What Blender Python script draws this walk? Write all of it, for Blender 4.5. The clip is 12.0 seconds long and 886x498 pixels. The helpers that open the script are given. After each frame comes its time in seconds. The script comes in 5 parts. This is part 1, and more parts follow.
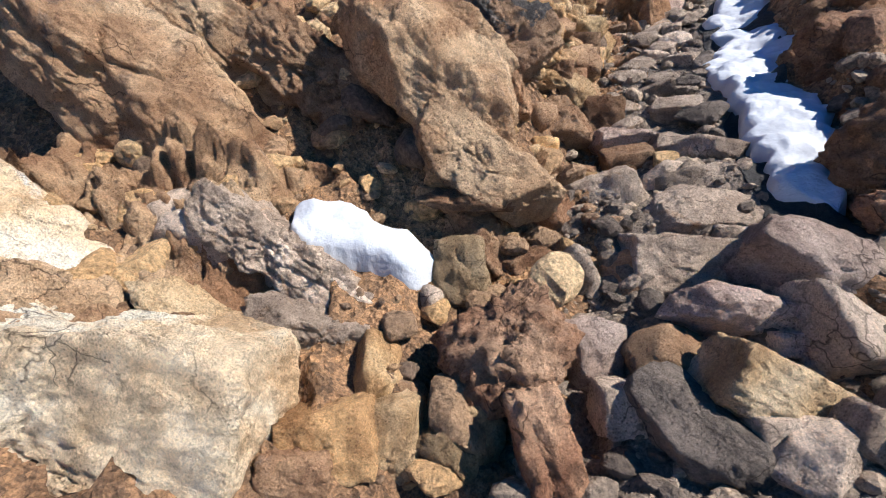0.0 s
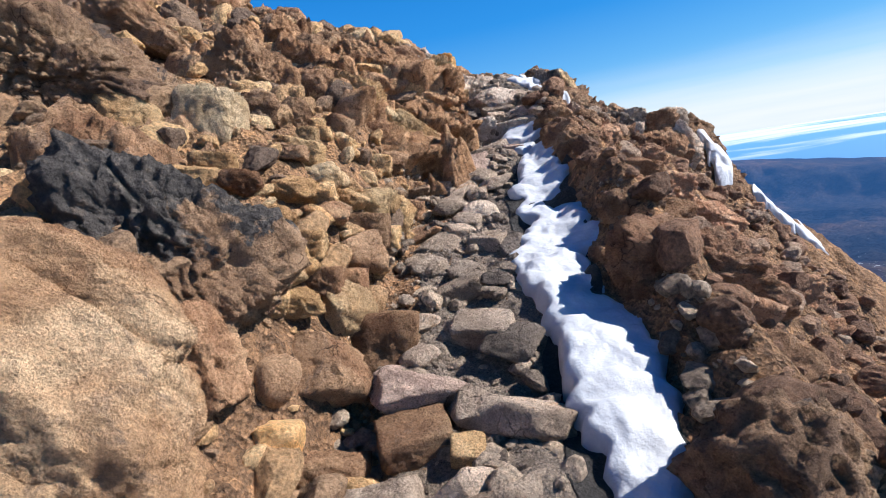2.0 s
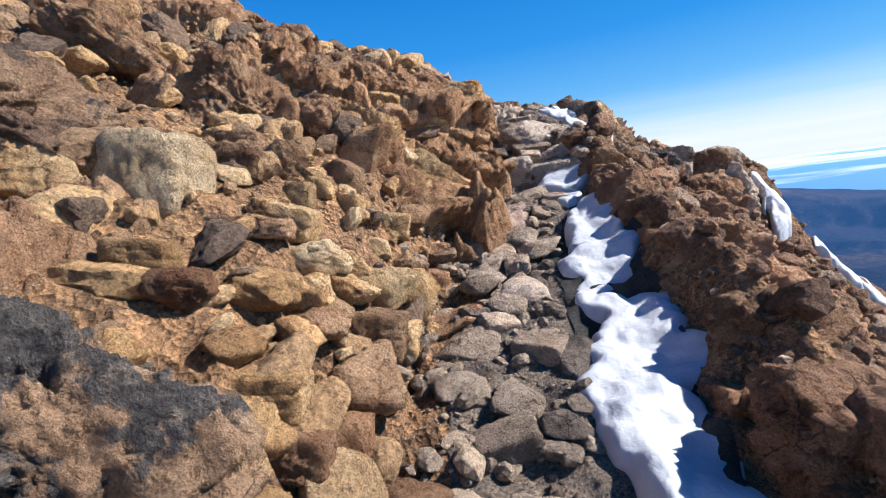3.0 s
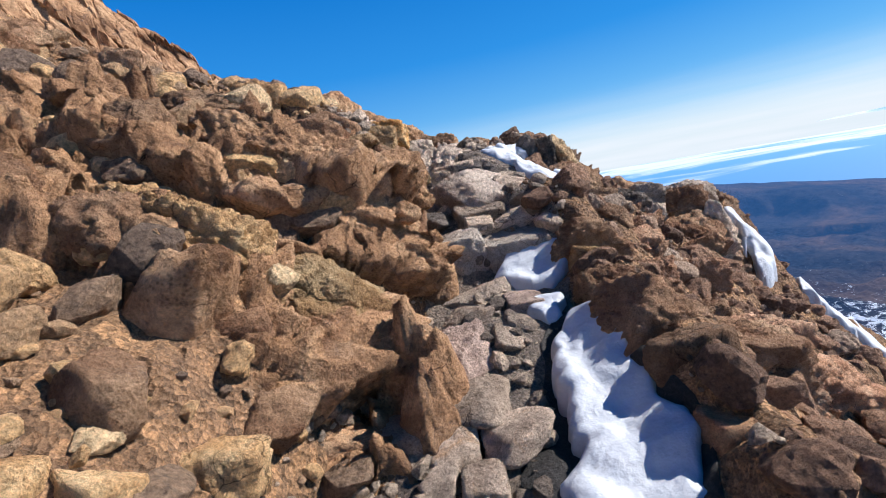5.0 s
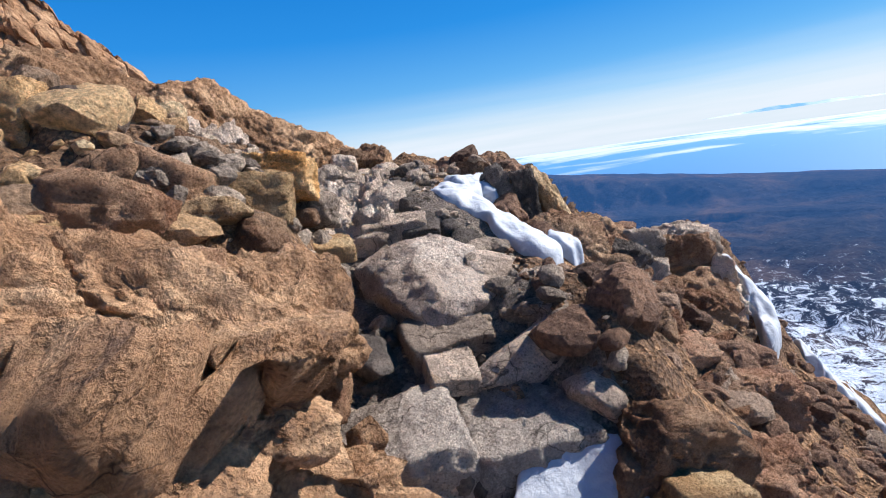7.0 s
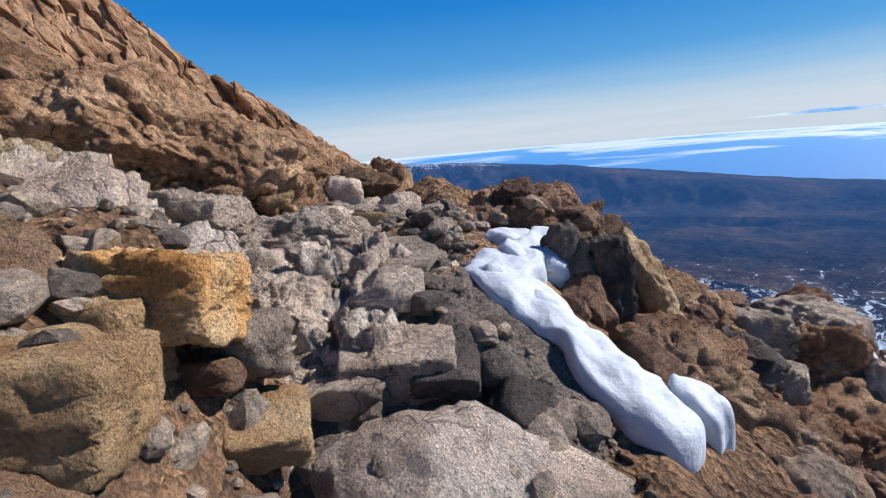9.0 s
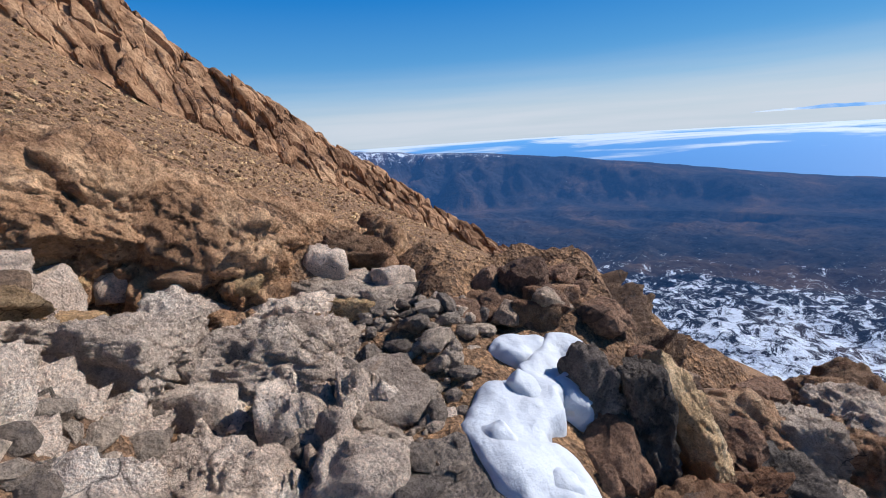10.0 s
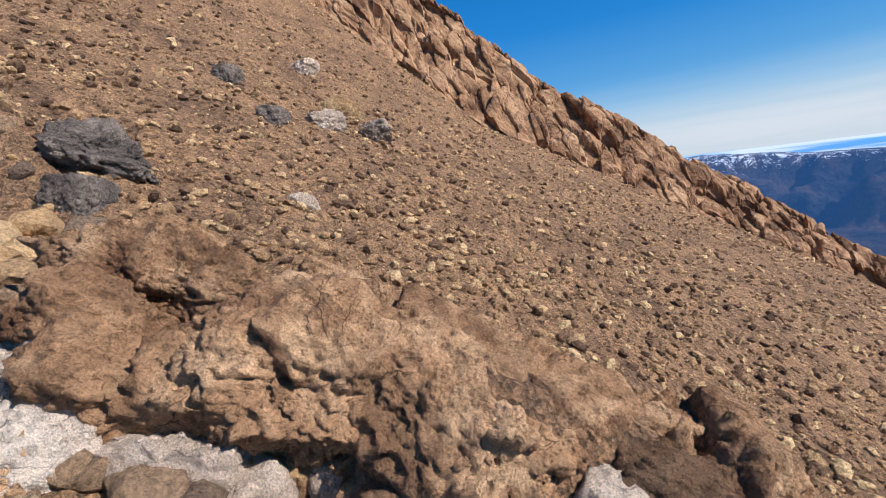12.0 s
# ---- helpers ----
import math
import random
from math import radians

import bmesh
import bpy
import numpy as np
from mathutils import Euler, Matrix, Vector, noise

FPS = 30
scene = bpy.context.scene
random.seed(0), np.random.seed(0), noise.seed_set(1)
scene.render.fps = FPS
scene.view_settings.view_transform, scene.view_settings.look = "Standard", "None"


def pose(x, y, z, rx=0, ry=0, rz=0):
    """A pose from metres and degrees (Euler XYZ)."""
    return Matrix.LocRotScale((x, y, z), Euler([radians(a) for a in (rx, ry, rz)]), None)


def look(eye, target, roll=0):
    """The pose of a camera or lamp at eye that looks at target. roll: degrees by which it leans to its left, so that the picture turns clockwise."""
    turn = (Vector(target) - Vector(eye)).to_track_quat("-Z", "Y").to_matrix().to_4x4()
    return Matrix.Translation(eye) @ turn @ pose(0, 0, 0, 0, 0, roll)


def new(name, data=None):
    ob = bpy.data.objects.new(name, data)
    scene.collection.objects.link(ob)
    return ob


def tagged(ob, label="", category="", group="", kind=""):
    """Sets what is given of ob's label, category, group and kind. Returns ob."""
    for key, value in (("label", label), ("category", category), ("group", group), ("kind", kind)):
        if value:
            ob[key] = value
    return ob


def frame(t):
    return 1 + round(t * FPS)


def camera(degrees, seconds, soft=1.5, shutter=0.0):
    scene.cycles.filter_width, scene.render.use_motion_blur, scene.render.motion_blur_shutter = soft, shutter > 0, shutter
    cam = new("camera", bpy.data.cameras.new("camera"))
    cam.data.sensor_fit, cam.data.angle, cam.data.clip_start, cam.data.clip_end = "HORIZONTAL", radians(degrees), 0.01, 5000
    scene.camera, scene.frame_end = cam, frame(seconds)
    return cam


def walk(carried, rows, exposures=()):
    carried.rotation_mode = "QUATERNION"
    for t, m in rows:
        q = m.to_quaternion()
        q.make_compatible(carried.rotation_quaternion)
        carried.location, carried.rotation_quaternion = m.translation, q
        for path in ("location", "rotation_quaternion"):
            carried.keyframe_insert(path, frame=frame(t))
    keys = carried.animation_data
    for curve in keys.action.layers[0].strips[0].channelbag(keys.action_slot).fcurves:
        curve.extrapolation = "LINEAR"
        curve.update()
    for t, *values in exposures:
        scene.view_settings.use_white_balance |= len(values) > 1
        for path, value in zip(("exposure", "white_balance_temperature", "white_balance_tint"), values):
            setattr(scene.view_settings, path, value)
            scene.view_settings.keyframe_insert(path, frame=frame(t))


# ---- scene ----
# ---- the camera and its walk ----
cam = camera(87.5, 12.0, soft=1.0)
# seconds, the eye, the point looked at, the lean
ROWS = [
    (0, (0.0, -0.063, 1.463), (-0.126, 1.817, 0.793), -10.5),
    (0.5, (0.065, 0.101, 1.52), (0.381, 1.955, 0.839), -9.5),
    (1, (0.409, 0.35, 1.689), (0.882, 2.186, 1.052), -8.8),
    (1.5, (0.572, 0.79, 1.743), (1.1, 2.644, 1.211), -8.8),
    (2, (0.762, 1.098, 1.861), (1.3, 2.989, 1.494), -9.3),
    (2.5, (0.982, 1.511, 2.05), (1.506, 3.422, 1.778), -9.7),
    (3, (0.926, 1.994, 2.143), (1.453, 3.901, 1.855), -7.4),
    (3.5, (1.177, 2.347, 2.273), (1.853, 4.213, 2.027), -8.5),
    (3.7, (1.311, 2.487, 2.373), (2.019, 4.347, 2.179), -8.9),
    (5.3, (1.747, 3.612, 2.716), (2.544, 5.416, 2.384), -11.2),
    (5.5, (1.884, 3.82, 2.801), (2.659, 5.624, 2.417), -12.6),
    (6, (1.946, 4.198, 2.907), (2.714, 5.984, 2.436), -9.3),
    (6.5, (1.984, 4.652, 3.061), (2.94, 6.341, 2.577), -4.2),
    (7, (2.298, 4.906, 3.121), (3.351, 6.558, 2.715), -8.4),
    (7.5, (2.509, 5.271, 3.229), (3.637, 6.876, 2.841), -10.5),
    (7.7, (2.505, 5.467, 3.249), (3.652, 7.06, 2.867), -9.3),
    (9.3, (3.085, 6.158, 3.554), (4.01, 7.851, 3.027), -3.9),
    (9.5, (3.123, 6.291, 3.667), (4.083, 7.952, 3.102), -1.9),
    (10, (3.304, 6.446, 3.832), (4.25, 8.134, 3.325), -4.0),
    (10.5, (3.671, 6.723, 3.946), (4.284, 8.578, 3.517), -8.2),
    (11, (3.692, 7.06, 3.996), (3.788, 8.974, 3.425), -4.1),
    (11.5, (3.695, 7.281, 4.138), (3.54, 9.209, 3.629), -5.2),
    (12, (3.805, 7.578, 4.274), (3.398, 9.509, 3.948), -7.9),
]
walk(cam, [(t, look(eye, aim, lean)) for t, eye, aim, lean in ROWS],
     exposures=((0.0, 0.82, 6450, 10), (2.0, 0.82, 6450, 10), (3.0, 0.86, 6450, 10), (5.5, 0.72, 6350, 10), (7.5, 0.70, 6250, 10), (9.5, 0.30, 6150, 10), (10.5, 0.30, 6150, 10), (12.0, 0.44, 6200, 10)))


# ---- light ----
SUN_UP, SUN_ROUND = 40.0, 106.0
world = bpy.data.worlds.new("sky")
scene.world = world
world.use_nodes = True
wn = world.node_tree.nodes
wl = world.node_tree.links
sky = wn.new("ShaderNodeTexSky")
sky.sky_type, sky.sun_disc = "NISHITA", False
sky.sun_elevation, sky.sun_rotation = radians(SUN_UP), radians(SUN_ROUND)
sky.altitude, sky.air_density, sky.dust_density, sky.ozone_density = 3500, 1.3, 0.3, 3.0
# thin streaks of cloud low over the sea
tex = wn.new("ShaderNodeTexCoord")
split = wn.new("ShaderNodeSeparateXYZ")
wl.new(tex.outputs["Generated"], split.inputs[0])
stretch = wn.new("ShaderNodeMapping")
stretch.inputs["Scale"].default_value = (1.6, 1.6, 30.0)
wl.new(tex.outputs["Generated"], stretch.inputs[0])
streak = wn.new("ShaderNodeTexNoise")
streak.inputs["Scale"].default_value, streak.inputs["Detail"].default_value = 2.2, 7.0
wl.new(stretch.outputs[0], streak.inputs["Vector"])
band = wn.new("ShaderNodeValToRGB")
band.color_ramp.interpolation = "EASE"
for place, value in ((0.0, 0.0), (0.478, 0.0), (0.485, 0.85), (0.506, 0.9), (0.522, 0.42), (0.54, 0.14), (0.57, 0.0)):
    e = band.color_ramp.elements[0] if place == 0 else band.color_ramp.elements.new(place)
    e.color = (value, value, value, 1)
band.color_ramp.elements[-1].color = (0, 0, 0, 1)
lift = wn.new("ShaderNodeMath")
lift.operation, lift.inputs[1].default_value = "MULTIPLY_ADD", 0.5
lift.inputs[2].default_value = 0.5
wl.new(split.outputs["Z"], lift.inputs[0])
wl.new(lift.outputs[0], band.inputs[0])
streaks = wn.new("ShaderNodeMapRange")
streaks.inputs["From Min"].default_value, streaks.inputs["From Max"].default_value = 0.3, 0.62
streaks.inputs["To Min"].default_value = 0.5
wl.new(streak.outputs[0], streaks.inputs[0])
amount = wn.new("ShaderNodeMath")
amount.operation = "MULTIPLY"
wl.new(band.outputs[0], amount.inputs[0])
wl.new(streaks.outputs[0], amount.inputs[1])
cloud = wn.new("ShaderNodeMix")
cloud.data_type = "RGBA"
cloud.inputs["B"].default_value = (10.6, 11.2, 12.0, 1)
wl.new(amount.outputs[0], cloud.inputs["Factor"])
deep = wn.new("ShaderNodeHueSaturation")
deep.inputs["Saturation"].default_value, deep.inputs["Hue"].default_value, deep.inputs["Value"].default_value = 1.6, 0.503, 1.0
wl.new(sky.outputs[0], deep.inputs["Color"])
# the clear high-mountain blue, paling towards the horizon
hazy = wn.new("ShaderNodeMix")
hazy.data_type = "RGBA"
hazy.inputs["Factor"].default_value = 0.8
veil = wn.new("ShaderNodeValToRGB")
for place, value in ((0.0, (0.4, 0.6, 0.9)), (0.49, (0.82, 1.02, 1.2)), (0.515, (0.80, 1.02, 1.22)), (0.535, (0.48, 0.86, 1.24)), (0.56, (0.22, 0.64, 1.18)), (0.62, (0.05, 0.40, 1.06)), (0.72, (0.004, 0.235, 0.84)), (0.85, (0.002, 0.12, 0.48)), (1.0, (0.002, 0.07, 0.30))):
    e = veil.color_ramp.elements[0] if place == 0 else veil.color_ramp.elements[-1] if place == 1 else veil.color_ramp.elements.new(place)
    e.color = (*value, 1)
wl.new(lift.outputs[0], veil.inputs[0])
scaled = wn.new("ShaderNodeVectorMath")
scaled.operation, scaled.inputs["Scale"].default_value = "SCALE", 10.0
wl.new(veil.outputs[0], scaled.inputs[0])
wl.new(scaled.outputs[0], hazy.inputs["B"])
wl.new(deep.outputs[0], hazy.inputs["A"])
wl.new(hazy.outputs["Result"], cloud.inputs["A"])
background = wn["Background"]
background.inputs["Strength"].default_value = 0.05
wl.new(cloud.outputs["Result"], background.inputs[0])

sun = new("sun", bpy.data.lights.new("sun", "SUN"))
sun.data.energy, sun.data.angle, sun.data.color = 5.0, radians(0.53), (1.0, 0.975, 0.96)
su, sr = radians(SUN_UP), radians(SUN_ROUND)
sun.matrix_world = look((0, 0, 0), (-math.cos(su) * math.sin(sr), -math.cos(su) * math.cos(sr), -math.sin(su)))


# ---- materials ----
def shader(name):
    m = bpy.data.materials.new(name)
    m.use_nodes = True
    return m, m.node_tree.nodes, m.node_tree.links, m.node_tree.nodes["Principled BSDF"]


def noise_node(n, l, vec, scale, detail=6.0, rough=0.6, distortion=0.0):
    t = n.new("ShaderNodeTexNoise")
    t.inputs["Scale"].default_value, t.inputs["Detail"].default_value = scale, detail
    t.inputs["Roughness"].default_value, t.inputs["Distortion"].default_value = rough, distortion
    l.new(vec, t.inputs["Vector"])
    return t.outputs[0]


def ramp_node(n, l, fac, stops):
    r = n.new("ShaderNodeValToRGB")
    els = r.color_ramp.elements
    els[0].position, els[0].color = stops[0][0], (*stops[0][1], 1)
    els[1].position, els[1].color = stops[-1][0], (*stops[-1][1], 1)
    for p, c in stops[1:-1]:
        els.new(p).color = (*c, 1)
    l.new(fac, r.inputs[0])
    return r.outputs[0]


def mix_node(n, l, fac, a, b, blend="MIX"):
    x = n.new("ShaderNodeMix")
    x.data_type, x.blend_type = "RGBA", blend
    for socket, value in (("Factor", fac), ("A", a), ("B", b)):
        if isinstance(value, bpy.types.NodeSocket):
            l.new(value, x.inputs[socket])
        else:
            x.inputs[socket].default_value = value if isinstance(value, float) else (*value, 1)
    return x.outputs["Result"]


def bump_node(n, l, height, strength, distance, before=None):
    b = n.new("ShaderNodeBump")
    b.inputs["Strength"].default_value, b.inputs["Distance"].default_value = strength, distance
    l.new(height, b.inputs["Height"])
    if before is not None:
        l.new(before, b.inputs["Normal"])
    return b.outputs[0]


def rock_material(name, dark, mid, light, stain, stain_from=0.6, grain=1.0, coarse=1.0, spread=0.35, salt=0.0):
    """Weathered lava: broad tints, stains, grain and pits, their shade also put into the colour, with each stone a
    little different.
    """
    m, n, l, b = shader(name)
    at = n.new("ShaderNodeNewGeometry").outputs["Position"]
    info = n.new("ShaderNodeObjectInfo").outputs["Random"]
    broad = noise_node(n, l, at, 2.6 * coarse, 7, 0.62, 0.6)
    colour = ramp_node(n, l, broad, ((0.36, dark), (0.5, mid), (0.64, light)))
    patch = noise_node(n, l, at, 5.5 * coarse, 6, 0.7, 1.2)
    mask = ramp_node(n, l, patch, ((stain_from, (0, 0, 0)), (stain_from + 0.12, (1, 1, 1))))
    colour = mix_node(n, l, mask, colour, stain)
    if salt:
        bloom = noise_node(n, l, at, 1.7, 8, 0.7, 0.4)
        colour = mix_node(n, l, ramp_node(n, l, bloom, ((salt, (0, 0, 0)), (salt + 0.06, (0.85, 0.85, 0.85)))), colour, (0.84, 0.81, 0.77))
    # grain, with shade painted into the hollows of the same bump noise
    fine = noise_node(n, l, at, 130 * grain, 4, 0.7)
    colour = mix_node(n, l, 0.36, colour, ramp_node(n, l, fine, ((0.32, (0.34, 0.33, 0.32)), (0.48, (0.95, 0.95, 0.95)), (0.66, (1.65, 1.6, 1.52)))), "MULTIPLY")
    speck = noise_node(n, l, at, 21 * grain, 5, 0.75, 0.5)
    colour = mix_node(n, l, 0.42, colour, ramp_node(n, l, speck, ((0.34, (0.42, 0.40, 0.38)), (0.48, (1.0, 1.0, 1.0)), (0.66, (1.4, 1.38, 1.34)))), "MULTIPLY")
    warp = n.new("ShaderNodeTexNoise")
    warp.inputs["Scale"].default_value, warp.inputs["Detail"].default_value = 7.0 * coarse, 4.0
    l.new(at, warp.inputs["Vector"])
    bent = n.new("ShaderNodeVectorMath")
    bent.operation = "MULTIPLY_ADD"
    bent.inputs[1].default_value = (0.16 / coarse, 0.16 / coarse, 0.16 / coarse)
    l.new(warp.outputs["Color"], bent.inputs[0])
    l.new(at, bent.inputs[2])
    crack = n.new("ShaderNodeTexVoronoi")
    crack.feature, crack.inputs["Scale"].default_value = "DISTANCE_TO_EDGE", 6.5 * coarse
    l.new(bent.outputs[0], crack.inputs["Vector"])
    gate = ramp_node(n, l, noise_node(n, l, at, 3.1 * coarse, 3, 0.5), ((0.54, (0, 0, 0)), (0.64, (1, 1, 1))))
    seam = mix_node(n, l, 1.0, gate, ramp_node(n, l, crack.outputs["Distance"], ((0.0, (1, 1, 1)), (0.03, (0, 0, 0)))), "MULTIPLY")
    colour = mix_node(n, l, seam, colour, mix_node(n, l, 1.0, colour, (0.25, 0.23, 0.22), "MULTIPLY"))
    chip = n.new("ShaderNodeTexVoronoi")
    chip.inputs["Scale"].default_value = 15 * grain
    l.new(bent.outputs[0], chip.inputs["Vector"])
    # small pits, the shade inside them multiplied into the colour
    holes = n.new("ShaderNodeTexVoronoi")
    holes.inputs["Scale"].default_value = 75 * grain
    l.new(at, holes.inputs["Vector"])
    colour = mix_node(n, l, mix_node(n, l, 1.0, ramp_node(n, l, noise_node(n, l, at, 7 * coarse, 4, 0.6), ((0.42, (0, 0, 0)), (0.6, (1, 1, 1)))), ramp_node(n, l, holes.outputs["Distance"], ((0.12, (1, 1, 1)), (0.4, (0, 0, 0)))), "MULTIPLY"), colour, mix_node(n, l, 1.0, colour, (0.52, 0.49, 0.47), "MULTIPLY"))
    shade = n.new("ShaderNodeMapRange")
    shade.inputs["To Min"].default_value, shade.inputs["To Max"].default_value = 1 - spread, 1 + spread
    l.new(info, shade.inputs[0])
    hsv = n.new("ShaderNodeHueSaturation")
    l.new(colour, hsv.inputs["Color"])
    l.new(shade.outputs[0], hsv.inputs["Value"])
    l.new(hsv.outputs[0], b.inputs["Base Color"])
    b.inputs["Roughness"].default_value = 0.93
    b.inputs["Specular IOR Level"].default_value = 0.25
    pits = n.new("ShaderNodeTexVoronoi")
    pits.inputs["Scale"].default_value = 38 * grain
    l.new(at, pits.inputs["Vector"])
    normal = bump_node(n, l, noise_node(n, l, at, 11 * grain, 9, 0.66), 1.0, 0.10)
    normal = bump_node(n, l, chip.outputs["Distance"], 0.5, 0.05, normal)
    normal = bump_node(n, l, seam, -1.0, 0.02, normal)
    normal = bump_node(n, l, pits.outputs["Distance"], 0.6, 0.022, normal)
    normal = bump_node(n, l, speck, 1.0, 0.04, normal)
    normal = bump_node(n, l, fine, 1.0, 0.008, normal)
    l.new(normal, b.inputs["Normal"])
    return m


ROCK = {
    "o": rock_material("ochre_rock", (0.36, 0.19, 0.083), (0.58, 0.35, 0.165), (0.74, 0.51, 0.275), (0.36, 0.20, 0.10), 0.6),
    "O": rock_material("orange_rock", (0.66, 0.30, 0.09), (0.84, 0.45, 0.17), (0.90, 0.60, 0.31), (0.50, 0.22, 0.09), 0.64, spread=0.05),
    "b": rock_material("brown_rock", (0.22, 0.105, 0.055), (0.36, 0.205, 0.115), (0.50, 0.315, 0.185), (0.27, 0.185, 0.135), 0.6),
    "g": rock_material("grey_lava", (0.34, 0.25, 0.185), (0.56, 0.425, 0.32), (0.72, 0.565, 0.435), (0.50, 0.31, 0.18), 0.6),
    "w": rock_material("pale_grey_lava", (0.40, 0.295, 0.22), (0.62, 0.475, 0.36), (0.78, 0.62, 0.485), (0.52, 0.35, 0.22), 0.6, salt=0.74),
    "S": rock_material("slab_lava", (0.30, 0.235, 0.185), (0.45, 0.365, 0.295), (0.58, 0.48, 0.39), (0.31, 0.23, 0.16), 0.66, spread=0.1),
    "d": rock_material("dark_basalt", (0.09, 0.072, 0.06), (0.17, 0.135, 0.11), (0.27, 0.215, 0.175), (0.24, 0.16, 0.11), 0.66),
    "k": rock_material("dark_crusted_rock", (0.17, 0.105, 0.07), (0.31, 0.19, 0.115), (0.43, 0.28, 0.17), (0.06, 0.055, 0.055), 0.55, coarse=0.8, spread=0.1),
    "r": rock_material("red_scoria", (0.29, 0.135, 0.075), (0.46, 0.25, 0.145), (0.58, 0.36, 0.225), (0.17, 0.11, 0.085), 0.62, grain=0.8),
    "p": rock_material("pinkish_lava", (0.35, 0.245, 0.195), (0.51, 0.37, 0.295), (0.65, 0.50, 0.41), (0.29, 0.19, 0.13), 0.63),
    "c": rock_material("buff_rock", (0.42, 0.26, 0.13), (0.58, 0.40, 0.225), (0.72, 0.55, 0.35), (0.30, 0.22, 0.16), 0.62),
    "P": rock_material("bleached_pink_lava", (0.52, 0.38, 0.28), (0.74, 0.57, 0.44), (0.86, 0.71, 0.575), (0.48, 0.33, 0.23), 0.6, spread=0.12, salt=0.72),
    "L": rock_material("layered_outcrop", (0.21, 0.105, 0.053), (0.40, 0.222, 0.115), (0.59, 0.365, 0.205), (0.17, 0.10, 0.065), 0.57, grain=0.6, spread=0.12),
    "B": rock_material("warm_bedrock", (0.30, 0.16, 0.085), (0.48, 0.295, 0.165), (0.65, 0.45, 0.275), (0.20, 0.14, 0.105), 0.58, coarse=0.8, spread=0.08),
    "C": rock_material("bleached_bedrock", (0.66, 0.44, 0.25), (0.88, 0.68, 0.45), (0.93, 0.83, 0.66), (0.42, 0.29, 0.215), 0.63, coarse=0.9, spread=0.05, salt=0.6),
}


def crusted_material():
    """A tan lava boulder with a black crust left on its crown."""
    m = rock_material("black_crowned_rock", (0.27, 0.155, 0.09), (0.42, 0.265, 0.16), (0.56, 0.39, 0.25), (0.30, 0.15, 0.08), 0.6, coarse=0.8, spread=0.0)
    n, l = m.node_tree.nodes, m.node_tree.links
    b = n["Principled BSDF"]
    tan = b.inputs["Base Color"].links[0].from_socket
    at = n.new("ShaderNodeNewGeometry").outputs["Position"]
    height = n.new("ShaderNodeSeparateXYZ")
    l.new(at, height.inputs[0])
    ragged = n.new("ShaderNodeMath")
    ragged.operation, ragged.inputs[1].default_value = "MULTIPLY_ADD", 0.9
    l.new(noise_node(n, l, at, 4.0, 7, 0.65, 0.8), ragged.inputs[0])
    l.new(height.outputs["Z"], ragged.inputs[2])
    mask = ramp_node(n, l, map_node(n, l, ragged.outputs[0], 1.72, 2.42), ((0.64, (0, 0, 0)), (0.70, (1, 1, 1))))
    crust = ramp_node(n, l, noise_node(n, l, at, 22, 6, 0.7), ((0.3, (0.05, 0.045, 0.042)), (0.55, (0.12, 0.105, 0.095)), (0.72, (0.30, 0.235, 0.18))))
    l.new(mix_node(n, l, mask, tan, crust), b.inputs["Base Color"])
    return m


def soil_material():
    m, n, l, b = shader("gritty_soil")
    at = n.new("ShaderNodeNewGeometry").outputs["Position"]
    broad = noise_node(n, l, at, 0.8, 7, 0.6, 0.5)
    colour = ramp_node(n, l, broad, ((0.32, (0.16, 0.10, 0.064)), (0.5, (0.25, 0.155, 0.094)), (0.68, (0.32, 0.20, 0.115))))
    gravel = n.new("ShaderNodeTexVoronoi")
    gravel.inputs["Scale"].default_value = 42
    l.new(at, gravel.inputs["Vector"])
    tint = ramp_node(n, l, gravel.outputs["Color"], ((0.15, (0.55, 0.55, 0.57)), (0.5, (1.0, 0.95, 0.9)), (0.85, (1.5, 1.4, 1.25))))
    colour = mix_node(n, l, 0.8, colour, tint, "MULTIPLY")
    stones = n.new("ShaderNodeTexVoronoi")
    stones.inputs["Scale"].default_value = 11
    l.new(at, stones.inputs["Vector"])
    colour = mix_node(n, l, 0.55, colour, ramp_node(n, l, stones.outputs["Color"], ((0.2, (0.6, 0.58, 0.56)), (0.55, (1.0, 1.0, 1.0)), (0.9, (1.6, 1.5, 1.3)))), "MULTIPLY")
    fine = noise_node(n, l, at, 110, 4, 0.7)
    colour = mix_node(n, l, 0.7, colour, ramp_node(n, l, fine, ((0.34, (0.3, 0.3, 0.3)), (0.64, (1.6, 1.52, 1.42)))), "MULTIPLY")
    l.new(colour, b.inputs["Base Color"])
    b.inputs["Roughness"].default_value = 0.95
    b.inputs["Specular IOR Level"].default_value = 0.2
    normal = bump_node(n, l, noise_node(n, l, at, 14, 8, 0.7), 0.8, 0.06)
    normal = bump_node(n, l, stones.outputs["Distance"], 0.7, 0.07, normal)
    normal = bump_node(n, l, gravel.outputs["Distance"], 0.8, 0.025, normal)
    normal = bump_node(n, l, fine, 0.6, 0.01, normal)
    l.new(normal, b.inputs["Normal"])
    return m


